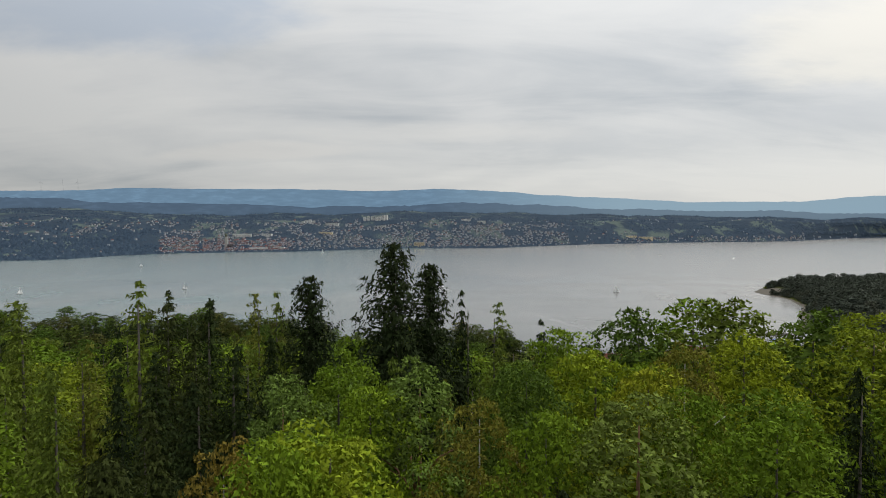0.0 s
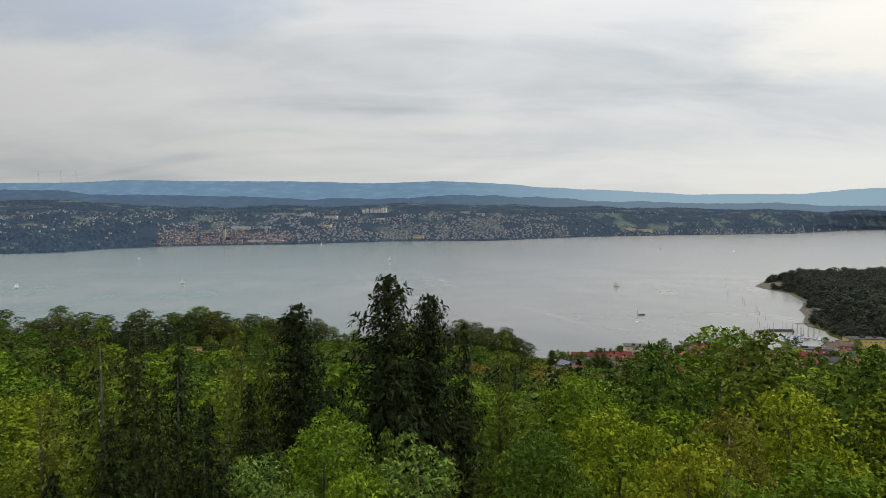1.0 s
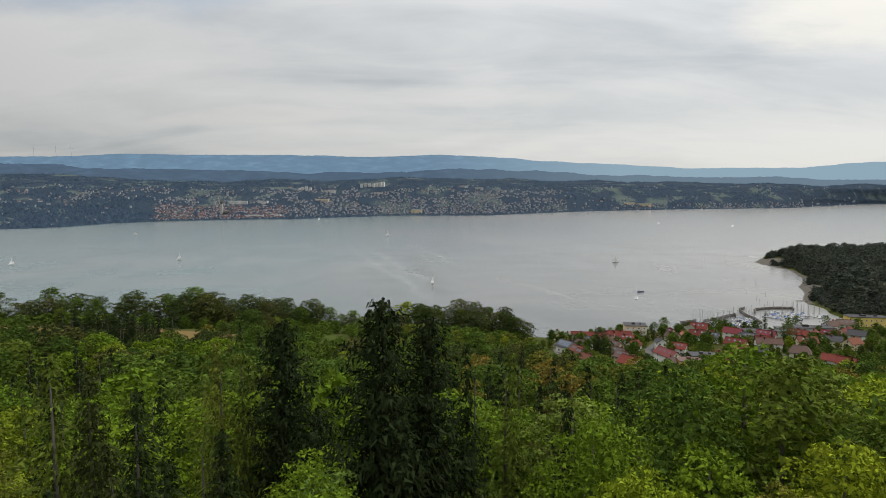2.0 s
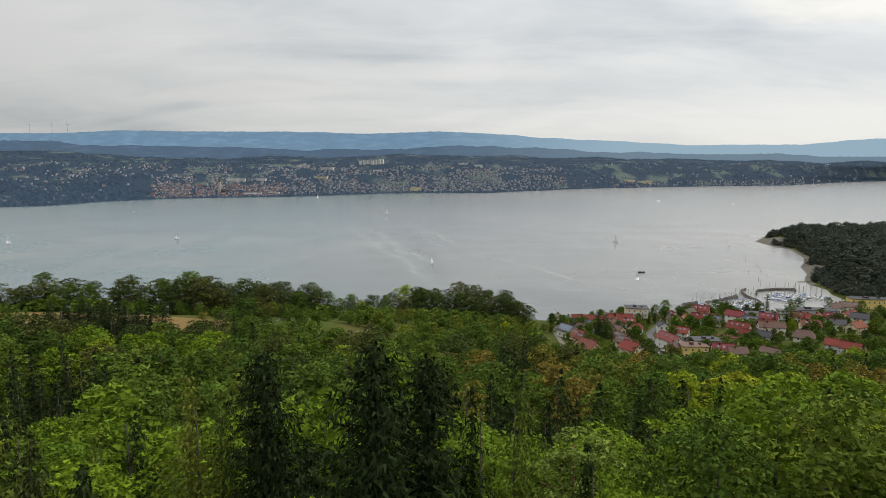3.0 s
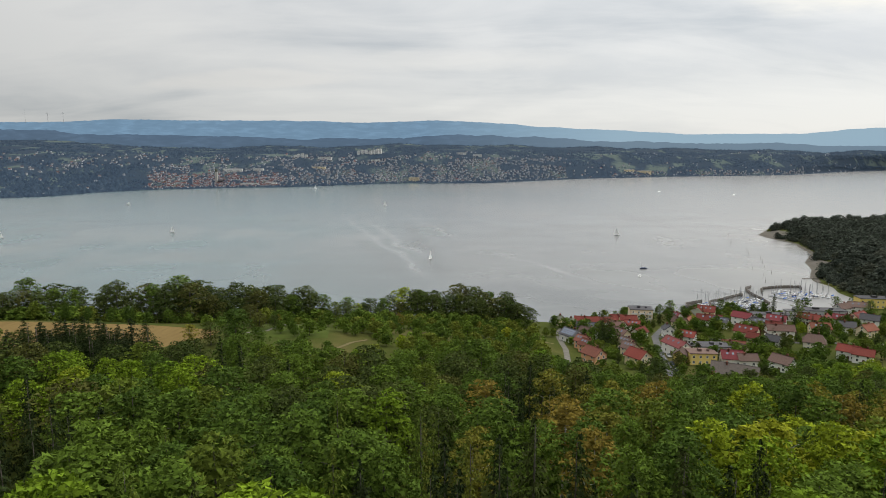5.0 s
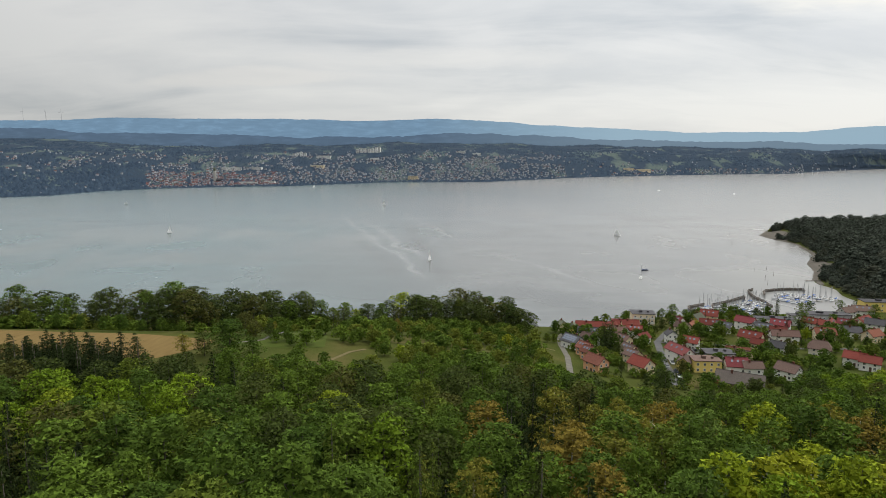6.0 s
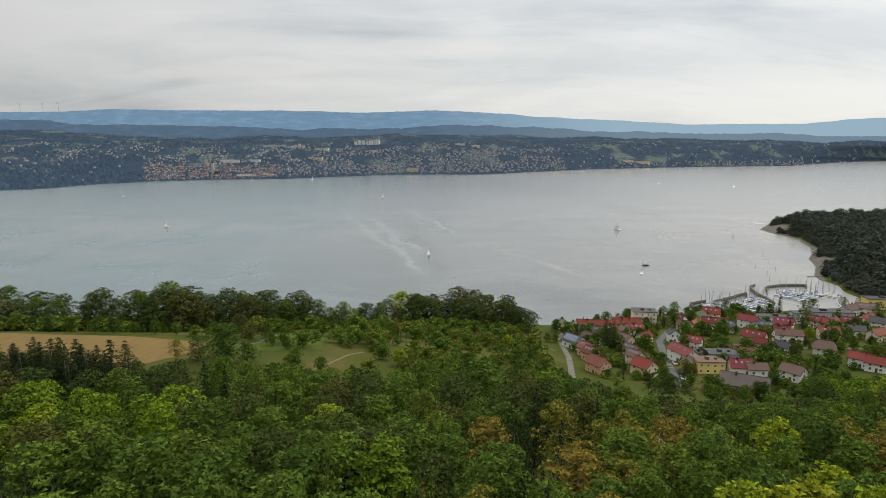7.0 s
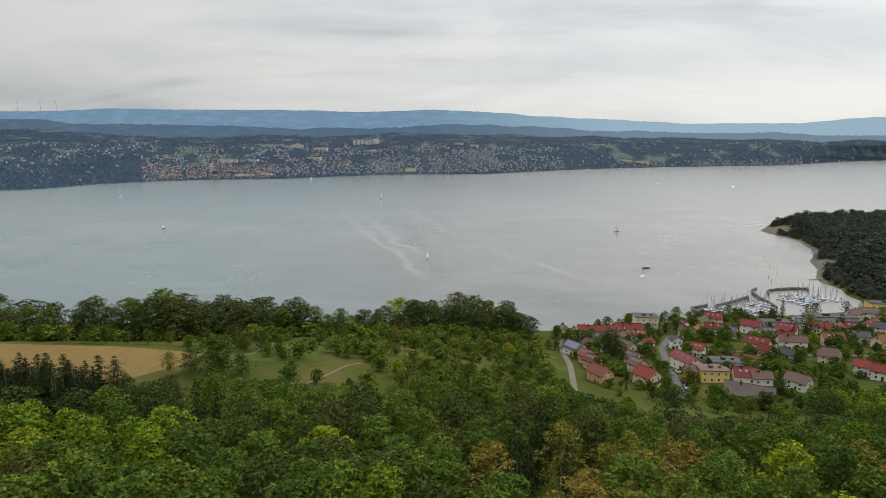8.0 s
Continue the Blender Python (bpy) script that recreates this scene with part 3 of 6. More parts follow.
def ridge_rise(s):
    """Height of the wooded skyline behind the town, along directions from the drone's hill."""
    px = [-0.9, -0.65, -0.56, -0.43, -0.34, -0.25, -0.15, 0.01, 0.1, 0.2, 0.33, 0.46, 0.55, 0.7, 0.9]
    up = [24, 22, 18, 9, 7, 10, 12, 15, 13, 8, 6, 4, 3, 2, 2]
    return 117 + float(np.interp(s, px, up)) * DEEP / 1120 + 9 * noise.noise((s * 22, 4, 0)) + 4 * noise.noise((s * 80, 7, 0))


def far_land(s, d):
    """Height over the lake d metres behind the far shore in the direction s."""
    y0 = far_shore_y(s)
    span = (DEEP - y0) / 2100.0
    r = ridge_rise(s)
    z = float(np.interp(d / max(span, 0.05), [0, 60, 250, 600, 1000, 1500, 2100], [0, 4, 42, 104, 122, 0.55 * r + 60, r]))
    roll = noise.noise((s * 9, d * 0.0022, 2)) * 22 + noise.noise((s * 24, d * 0.006, 9)) * 9
    return max(z + roll * min(1, d / 500.0), 0.3 + d * 0.02)


def far_material(name, woods, fields, share, scale):
    m = Nodes(name)
    p = m.world_pos()
    a = m.noise(m.world_pos((1.0, 0.55, 1)), scale, 3, 0.5, 0.6)
    b = m.noise(p, scale * 9, 4, 0.7)
    col = m.ramp(a, [(share - 0.03, woods), (share + 0.03, fields)])
    hsv = m.add("ShaderNodeHueSaturation")
    m.link(col, hsv.inputs["Color"])
    m.link(m.math("ADD", m.math("MULTIPLY", b, 0.9), 0.55), hsv.inputs["Value"])
    m.color(hsv.outputs[0]).rough(0.95, 0.1)
    return m.mat


# blue tint stands in for distance haze, put into the base colour
FAR_GROUND = far_material("hazed_meadows_and_woods", (0.017, 0.030, 0.047), (0.060, 0.080, 0.074), 0.57, 0.007)
ss = np.linspace(-0.92, 0.92, 300)
fv, rows_d = [], np.r_[-6, np.linspace(0, 1, 64) ** 1.25]
for u in rows_d:
    for s in ss:
        y0 = far_shore_y(s)
        d = u * (DEEP - y0) if u >= 0 else u
        fv.append((s * (y0 + d), y0 + d + 22, far_land(s, d) if u >= 0 else -2))
ns = len(ss)
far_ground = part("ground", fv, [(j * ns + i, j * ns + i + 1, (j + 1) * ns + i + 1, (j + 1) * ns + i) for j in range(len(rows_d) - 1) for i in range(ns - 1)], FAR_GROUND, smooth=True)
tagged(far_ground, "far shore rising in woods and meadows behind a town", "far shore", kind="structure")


def backdrop_ridge(name, map_pos, line_s, line_up, tone, pale, glow, label, rough=2.0, foot=0.0):
    """A chain of hills at the rim of the view, distance haze put into its glowing colour."""
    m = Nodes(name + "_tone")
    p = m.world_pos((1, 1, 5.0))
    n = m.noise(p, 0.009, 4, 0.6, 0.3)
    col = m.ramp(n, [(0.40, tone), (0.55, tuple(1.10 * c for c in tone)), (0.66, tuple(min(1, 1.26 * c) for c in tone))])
    # thicker haze to the east, painted as a run towards the pale tone
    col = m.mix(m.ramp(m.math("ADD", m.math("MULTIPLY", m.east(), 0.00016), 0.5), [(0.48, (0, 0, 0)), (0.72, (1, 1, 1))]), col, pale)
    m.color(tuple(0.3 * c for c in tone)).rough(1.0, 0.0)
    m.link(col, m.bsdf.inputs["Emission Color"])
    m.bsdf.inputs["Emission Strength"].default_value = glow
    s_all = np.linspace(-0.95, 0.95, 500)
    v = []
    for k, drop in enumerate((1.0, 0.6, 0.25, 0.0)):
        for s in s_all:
            up = float(np.interp(s, line_s, line_up)) + rough * noise.noise((s * 30, map_pos, 0)) + 0.6 * rough * noise.noise((s * 150, map_pos, 3)) + 0.35 * rough * noise.noise((s * 500, map_pos, 8))
            top = 117 + up * map_pos / 1120
            v.append((s * map_pos, map_pos + 22 - 60 * drop, foot + (top - foot) * (1 - drop)))
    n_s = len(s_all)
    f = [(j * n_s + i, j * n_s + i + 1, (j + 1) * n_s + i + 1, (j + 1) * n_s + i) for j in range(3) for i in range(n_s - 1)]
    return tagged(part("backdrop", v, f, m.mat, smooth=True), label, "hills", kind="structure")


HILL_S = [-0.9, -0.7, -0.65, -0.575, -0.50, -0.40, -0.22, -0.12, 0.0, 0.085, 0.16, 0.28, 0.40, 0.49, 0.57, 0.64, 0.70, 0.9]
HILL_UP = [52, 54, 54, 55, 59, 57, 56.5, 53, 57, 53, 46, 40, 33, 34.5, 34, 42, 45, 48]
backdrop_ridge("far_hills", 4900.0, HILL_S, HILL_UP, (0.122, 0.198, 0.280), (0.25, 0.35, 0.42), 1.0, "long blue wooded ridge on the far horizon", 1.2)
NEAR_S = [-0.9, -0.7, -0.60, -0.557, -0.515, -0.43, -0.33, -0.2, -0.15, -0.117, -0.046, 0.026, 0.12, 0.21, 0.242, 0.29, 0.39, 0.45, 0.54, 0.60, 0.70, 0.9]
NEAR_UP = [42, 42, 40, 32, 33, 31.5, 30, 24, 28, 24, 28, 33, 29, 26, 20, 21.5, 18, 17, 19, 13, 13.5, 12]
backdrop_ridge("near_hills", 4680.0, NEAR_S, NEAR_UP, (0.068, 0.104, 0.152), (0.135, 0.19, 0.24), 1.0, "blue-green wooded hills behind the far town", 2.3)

# ---- trees ----


def tree(name, label, category, group, crown, trunk, trunk_label=""):
    """A tree thing with a trunk and a crown, kept below the land as the pattern for its copies."""
    if trunk is None:
        return tagged(new(name, crown), label, category, group)
    root = new(name)
    root.empty_display_size = 0.5
    c = new("crown", crown)
    t = new("trunk", trunk)
    c.parent = t.parent = root
    if trunk_label:
        t["label"] = trunk_label
    return tagged(root, label, category, group)


class Kind:
    """Variants of one kind of tree at three finenesses, planted by copying."""

    def __init__(self, name, label, category, group, make, height):
        self.name, self.label, self.category, self.group, self.make, self.height = name, label, category, group, make, height
        self.meshes, self.firsts = {}, {}

    def plant(self, x, y, height, fine, turn=None, wide=1.0, variant=None, base=None):
        k = int(rng.integers(0, 3)) if variant is None else variant
        key = (fine, k)
        s = height / self.height
        z = ground_z(x, y) if base is None else base
        turn = rng.uniform(0, 360) if turn is None else turn
        m = Matrix.LocRotScale((x, y, z), Euler((0, 0, radians(turn))), (s * wide, s * wide, s))
        if key not in self.firsts:
            crown, trunk = self.make(np.random.default_rng(100 * fine + k + len(self.name)), fine)
            first = tree(self.name, self.label, self.category, self.group, crown, trunk)
            first.matrix_basis = m
            self.firsts[key] = first
            return first
        first = self.firsts[key]
        keep = first.scale.copy()
        made = copy_thing(first, Matrix.Identity(4))
        made.matrix_basis = m
        first.scale = keep
        return made


# fineness 0: beside the path, 1: the middle slope, 2: the lower slope, 3: far off
LEAF = (0.12, 0.16, 0.30, 0.52)


def broad(mat, barkm, height, radius, low, clumps, per, shape=1.0, leaf=1.0, limbs=6, thick=0.28, solid=0.62, tuft=1.0):
    def make(r, fine):
        n = (clumps, int(clumps * 0.8), int(clumps * 0.56), int(clumps * 0.46))[fine]
        p = (int(per * 3.0), int(per * 1.8), per, int(per * 0.55))[fine]
        crown = crown_mesh("crown", r, n, p, LEAF[fine] * leaf, mat, height, radius, low, shape, solid * (0.8, 0.9, 1, 1)[fine], tuft * (1, 1.05, 1.15, 1.2)[fine])
        return crown, trunk_mesh(r, barkm, height, low, radius, (limbs, limbs, 3, 2)[fine], thick) if low > 0.5 else None
    return make


def conifer(mat, barkm, height, radius, low, whorls, arms, per, leaf, droop, taper=0.85, ragged=0.15, width=0.2, thick=0.28):
    def make(r, fine):
        w, a, p = (whorls, int(whorls * 0.8), int(whorls * 0.5), int(whorls * 0.36))[fine], (arms, int(arms * 0.85), int(arms * 0.7), int(arms * 0.6))[fine], (int(per * 2.7), int(per * 1.8), per, int(per * 0.7))[fine]
        crown = conifer_mesh("crown", r, mat, height, radius, low, w, a, p, leaf * (0.46, 0.60, 1.0, 1.4)[fine], droop, taper, ragged, width)
        return crown, trunk_mesh(r, barkm, height, low, radius, 0, thick)
    return make


BEECHES = Kind("beech_tree", "tall beech with a dense bright green crown in the forest", "beech tree", "forest beeches", broad(BEECH, BARK, 20, 5.0, 4, 110, 34), 20)
ASHES = Kind("ash_tree", "tall ash with a rounded mid-green crown in the forest", "ash tree", "forest ashes", broad(ASH, BARK, 20, 4.7, 5, 100, 34, 0.85), 20)
OAKS = Kind("oak_tree", "dark green oak with a broad rugged crown", "oak tree", "dark oaks", broad(DARKOAK, BARK, 17, 5.4, 1.5, 100, 34, 1.0), 17)
YELLOWS = Kind("maple_tree", "maple with yellowing early autumn leaves", "maple tree", "yellowing maples", broad(YELLOW, BARK, 18, 4.4, 4, 100, 34), 18)
AUTUMNS = Kind("birch_tree", "thin birch with rusty brown leaves and pale branches", "birch tree", "browning birches", broad(AUTUMN, PALE_BARK, 19, 3.8, 6, 90, 24, 0.9, 0.85, 10, 0.2, 0.3, 0.9), 19)
SPRUCES = Kind("spruce_tree", "dark spruce with hanging boughs in the forest", "spruce tree", "forest spruces", conifer(SPRUCE, BARK, 22, 3.7, 3, 42, 9, 17, 0.46, 0.42, 0.85, 0.2, 0.42), 22)
FIRS = Kind("fir_tree", "old dark fir with ragged layered boughs", "fir tree", "old firs", conifer(SPRUCE, BARK, 25, 5.0, 4, 60, 10, 34, 0.54, 0.06, 0.52, 0.26, 0.38, 0.34), 25)
LARCHES = Kind("larch_tree", "light green larch with feathery hanging twigs", "larch tree", "larches", conifer(LARCH, BARK, 21, 3.9, 3, 42, 9, 18, 0.42, 0.30, 0.72, 0.35, 0.40), 21)
PINES = Kind("pine_tree", "grey-green pine with tufted boughs and reddish trunk", "pine tree", "pines", broad(PINE, PINE_BARK, 20, 3.9, 8, 70, 36, 0.9, 0.9, 8, 0.24, 0.5, 0.95), 20)
ORCHARD = Kind("apple_tree", "small spreading apple tree in the orchard meadow", "fruit tree", "orchard trees", broad(SHRUB, BARK, 6, 2.7, 1.3, 64, 34, 1.0, 0.7, 5, 0.13, 0.55), 6)
BUSHES = Kind("bush", "rounded green bush on the hillside", "bush", "hillside bushes", broad(SHRUB, BARK, 4, 2.3, 0.1, 56, 34, 1.2, 0.7, 4, 0.08, 0.62), 4)
CYPRESSES = Kind("cypress_tree", "slim dark columnar cypress", "cypress tree", "garden cypresses", conifer(SPRUCE, BARK, 12, 1.5, 0.6, 26, 8, 14, 0.35, -0.35, 0.35, 0.08, 0.45, 0.12), 12)
GARDEN = Kind("garden_tree", "leafy garden tree between the village houses", "garden tree", "village trees", broad(ASH, BARK, 10, 3.6, 1.6, 80, 34, 1.0, 0.8, 5, 0.18), 10)


def at_first_sight(side, drop, d):
    """Place and top of a tree from how far aside and below level it stands, d metres ahead of the drone's start."""
    return 1.2 + side * d, -24.3 + d, 96.8 - drop * d


# the trees that stand out beside the start: kind, aside and below per metre of distance, distance, width
FIRST = [
    (FIRS, -0.212, 0.080, 60, 0.98), (FIRS, -0.082, 0.026, 50, 1.0), (FIRS, -0.024, 0.060, 54, 0.98), (BEECHES, -0.16, 0.20, 40, 0.9), (BEECHES, -0.11, 0.25, 32, 0.8), (SPRUCES, 0.028, 0.105, 56, 0.8),
    (LARCHES, -0.485, 0.088, 48, 1.1), (SPRUCES, -0.437, 0.106, 47, 1.15), (SPRUCES, -0.372, 0.116, 44, 1.2), (SPRUCES, -0.40, 0.16, 40, 1.15), (LARCHES, -0.30, 0.107, 60, 1.0), (LARCHES, -0.265, 0.107, 60, 0.9),
    (LARCHES, -0.68, 0.118, 45, 1.1), (LARCHES, -0.63, 0.220, 27, 0.95), (SPRUCES, -0.52, 0.25, 31, 1.1), (PINES, -0.252, 0.238, 33, 0.9), (YELLOWS, -0.185, 0.318, 22, 0.95), (BEECHES, -0.28, 0.345, 19, 0.7),
    (SPRUCES, -0.46, 0.205, 38, 1.3), (SPRUCES, -0.33, 0.19, 41, 1.3), (SPRUCES, -0.275, 0.175, 46, 1.2), (SPRUCES, -0.235, 0.225, 37, 1.2), (SPRUCES, -0.40, 0.25, 34, 1.3), (SPRUCES, -0.47, 0.29, 29, 1.2),
    (AUTUMNS, -0.355, 0.332, 20, 0.6), (BEECHES, -0.24, 0.36, 20, 0.7), (LARCHES, -0.08, 0.21, 36, 1.0), (PINES, -0.045, 0.215, 33, 0.95), (AUTUMNS, 0.054, 0.262, 28, 0.7), (LARCHES, 0.088, 0.122, 60, 1.0), (BEECHES, 0.185, 0.160, 46, 0.9),
    (YELLOWS, 0.232, 0.188, 40, 0.9), (PINES, 0.305, 0.262, 25, 1.0), (AUTUMNS, 0.385, 0.178, 36, 0.75), (BEECHES, 0.17, 0.29, 26, 0.75), (ASHES, 0.13, 0.21, 36, 0.8), (BEECHES, 0.40, 0.26, 30, 0.8), (YELLOWS, 0.33, 0.215, 34, 0.8), (ASHES, 0.45, 0.112, 56, 1.15), (BEECHES, 0.40, 0.112, 62, 1.1), (BEECHES, 0.54, 0.285, 25, 0.85),
    (ASHES, 0.60, 0.128, 50, 1.1), (BEECHES, 0.68, 0.135, 45, 1.1), (SPRUCES, 0.66, 0.225, 32, 1.0), (YELLOWS, 0.485, 0.165, 42, 0.9), (SPRUCES, 0.155, 0.150, 52, 0.9), (ASHES, 0.30, 0.128, 55, 1.0),
]
taken = []
# dark spruces at the corner of the stubble field
for x, y, top in ((-112, 172, 65), (-107, 171, 64.5), (-103.5, 174, 65.5), (-100, 171, 65), (-97, 174, 65.5), (-94, 171, 64.5), (-91, 173, 64), (-88, 171, 63), (-83, 172, 65.5)):
    SPRUCES.plant(x, y, top - ground_z(x, y) + 0.8, 1, wide=2.2)
    SPRUCES.plant(x - 2.2, y - 3.5, top - ground_z(x, y) - 1.2, 1, wide=2.4)
    SPRUCES.plant(x + 1.8, y + 4.0, top - ground_z(x, y) - 0.6, 1, wide=2.4)
    taken.append((x, y))
for x, y, top in ((-116, 176, 62), (-109, 178, 61), (-102, 178, 60)):
    OAKS.plant(x, y, top - ground_z(x, y), 2, wide=1.2)
    taken.append((x, y))
# a rusty bush, a dark round tree and a big green one at the end of the stubble field
for kind, x, y, h, wide in ((AUTUMNS, -83.4, 212, 8.5, 2.0), (OAKS, -78.5, 217, 8.5, 1.5), (ASHES, -68.5, 213, 14, 1.9), (OAKS, -73.5, 222, 7, 1.4), (GARDEN, -62, 216, 7, 1.4), (OAKS, -70, 246, 7, 1.5), (OAKS, -75.5, 252, 9, 1.3), (OAKS, -64, 246, 6, 1.3)):
    kind.plant(x, y, h, 2, wide=wide)
    taken.append((x, y))
for kind, side, drop, d, wide in FIRST:
    x, y, top = at_first_sight(side, drop, d)
    z = ground_z(x, y)
    kind.plant(x, y, top - z, 0 if d < 48 else 1, wide=wide)
    taken.append((x, y))


def clear(x, y, gap):
    return all((x - a) ** 2 + (y - b) ** 2 > gap * gap for a, b in taken)


def forest_edge(x):
    """Where the forest ends and the meadows begin."""
    return float(np.interp(x, [-260, -150, -100, -60, -20, 40, 70, 115, 160, 220, 300], [182, 182, 186, 188, 186, 190, 205, 218, 236, 258, 285])) + 5 * noise.noise((x * 0.05, 0, 1))


def canopy_limit(x, y):
    """Tops stay below the open view down to the meadows and the village."""
    fall = float(np.interp(x, [-100, -50, -20, 40, 62, 105, 135, 200], [0.365, 0.375, 0.385, 0.39, 0.448, 0.442, 0.40, 0.375]))
    return 117.5 - fall * (y - 22) - 0.3


def pick_kind(x, y):
    """What grows where: dark firs in the middle, brown birches over the ride on the right, ashes down the slope."""
    q = noise.noise((x * 0.025, y * 0.025, 11)) + rng.normal() * 0.22
    if y < 60:
        if -0.55 * (y + 24) < x < -0.2 * (y + 24) and y < 30:
            table = (SPRUCES, SPRUCES, FIRS, SPRUCES, LARCHES, SPRUCES, SPRUCES)
        elif x < -12:
            table = (SPRUCES, BEECHES, LARCHES, BEECHES, BEECHES, LARCHES, BEECHES)
        elif x > 12:
            table = (SPRUCES, BEECHES, BEECHES, BEECHES, YELLOWS, BEECHES, ASHES)
        else:
            table = (FIRS, SPRUCES, LARCHES, BEECHES, PINES, BEECHES, LARCHES)
    elif (-80 < x < -50 and y < 100) or (-22 < x < 6 and y < 88) or (45 < x < 62 and 95 < y < 130):
        table = (SPRUCES, SPRUCES, SPRUCES, SPRUCES, LARCHES, PINES, ASHES)
    elif x > 5 and 88 < y < 150:
        table = (SPRUCES, AUTUMNS, AUTUMNS, ASHES, AUTUMNS, ASHES, YELLOWS)
    elif y < 110:
        table = (SPRUCES, SPRUCES, ASHES, ASHES, LARCHES, ASHES, BEECHES if x > 0 else ASHES)
    else:
        table = (SPRUCES, SPRUCES, ASHES, OAKS, ASHES, ASHES, BEECHES)
    return table[int(np.clip((q + 0.62) / 1.24 * 7, 0, 6))]


def plant_forest():
    tries = 0
    while tries < 9000:
        tries += 1
        y = rng.uniform(-30, 240)
        half = 20 + 0.78 * (y + 30)
        x = rng.uniform(-half, half)
        if y > forest_edge(x) or abs(x) > 235:
            continue
        # the dark ride between the birches
        if 52 < x < 60 and 92 < y < 128:
            continue
        gap = 4.8 if y < 60 else 7.1
        if not clear(x, y, gap) or (y < -8 and abs(x) < 12) or y + 24 < 14:
            continue
        d = y + 24
        kind = pick_kind(x, y)
        height = float(np.interp(y, [-20, 10, 40, 80, 120, 200, 240], [15, 18, 21.5, 20, 19, 16, 13])) * rng.uniform(0.86, 1.08)
        if kind in (SPRUCES, FIRS, LARCHES):
            height *= 1.06
        z = ground_z(x, y)
        # nothing overtops the picked trees beside the start
        if d < 50:
            height = min(height, 96.8 - d * (0.16 if abs(x) < 0.2 * d else 0.135) - 1.0 - z)
        if d < 30:
            height = min(height, 96.8 - d * 0.30 - z)
        if y > 70 and rng.uniform() < 0.94:
            height = min(height, canopy_limit(x, y) - z - abs(rng.normal()) * 1.6)
        if height < 6:
            continue
        fine = 0 if d < 30 else 1 if d < 75 else 2
        needles = kind in (SPRUCES, FIRS, LARCHES, PINES)
        kind.plant(x, y, height, fine, wide=rng.uniform(0.9, 1.2) if needles or d < 40 else rng.uniform(1.05, 1.5))
        taken.append((x, y))
        if len(taken) > 760:
            break


plant_forest()

# the row of dark trees along the crest above the lake, with undergrowth
for i in range(640):
    u = rng.uniform(0, 1)
    x = -215 + 268 * u
    y = float(np.interp(x, [-215, -160, -110, -70, -20, 20, 50], [258, 266, 288, 312, 336, 348, 352])) + rng.uniform(-6, 12)
    under = i % 4 == 0
    if not clear(x, y, 2.4 if under else 5.0):
        continue
    if under:
        BUSHES.plant(x, y - 4, rng.uniform(3, 6.5), 3, wide=1.4)
        taken.append((x, y - 4))
        continue
    top = float(np.interp(x, [-215, -150, -110, -90, -70, -60, -50, -30, -22, 0, 20, 40, 52], [58, 56, 52.5, 49, 44, 43, 36, 35, 38, 38, 36, 32, 27])) + rng.uniform(-5.5, 1.2)
    if x < -60 or x > -8:
        kind = (OAKS, OAKS, OAKS, ASHES, OAKS, OAKS, ASHES)[int(rng.integers(0, 7))]
    else:
        kind = (OAKS, YELLOWS, ASHES, AUTUMNS, ASHES)[int(rng.integers(0, 5))]
    kind.plant(x, y, max(7, top - ground_z(x, y)), 2, wide=rng.uniform(1.3, 1.8))
    taken.append((x, y))

# orchard trees and bushes on the meadows
placed = 0
for i in range(3000):
    y = rng.uniform(190, 342)
    x = rng.uniform(-78, 66)
    if y < forest_edge(x) + 2 or (x < -42 and 228 < y < 272 and rng.uniform() < 0.95) or (x > 46 and 236 < y < 330):
        continue
    if -42 < x < -14 and 205 < y < 240 and rng.uniform() < 0.9:
        continue
    thick = noise.noise((x * 0.045, y * 0.045, 4)) + (0.35 if x > -28 else -0.05)
    if not clear(x, y, 4.0) or thick < rng.uniform(-0.35, 0.45):
        continue
    q = rng.uniform()
    if (y < 215 and q < 0.7) or q < 0.12:
        GARDEN.plant(x, y, min(rng.uniform(6, 9), max(5, canopy_limit(x, y) - ground_z(x, y))), 3, wide=1.2)
    elif q < 0.6:
        ORCHARD.plant(x, y, rng.uniform(4, 7.5), 3, wide=rng.uniform(1.0, 1.3))
    elif q < 0.64:
        (YELLOWS if q < 0.62 else AUTUMNS).plant(x, y, rng.uniform(5, 8), 3, wide=1.4)
    else:
        (BUSHES if q < 0.85 else ORCHARD).plant(x, y, rng.uniform(2.0, 4.5), 3, wide=rng.uniform(1.0, 1.4))
    taken.append((x, y))
    placed += 1
    if placed > 250:
        break


def bare_tree(x, y, height, label):
    root = tagged(new("bare_tree"), label, "bare tree", "bare trees")
    root.matrix_basis = pose(x, y, ground_z(x, y))
    g = Geo().tube([(0, 0, -1), (0.1, 0, height * 0.5), (0.25, 0.1, height)], [0.26, 0.2, 0.05], 7)
    part("trunk", g.v, g.f, PALE_BARK, root)
    for k in range(7):
        a, z = k * 2.4 + x, height * (0.5 + 0.065 * k)
        reach = 2.6 - 0.25 * k
        g = Geo().tube([(0.15, 0, z), (math.cos(a) * reach * 0.5, math.sin(a) * reach * 0.5, z + 0.7), (math.cos(a) * reach, math.sin(a) * reach, z + 1.1)], [0.09, 0.06, 0.02], 5)
        part("branch", g.v, g.f, PALE_BARK, root)


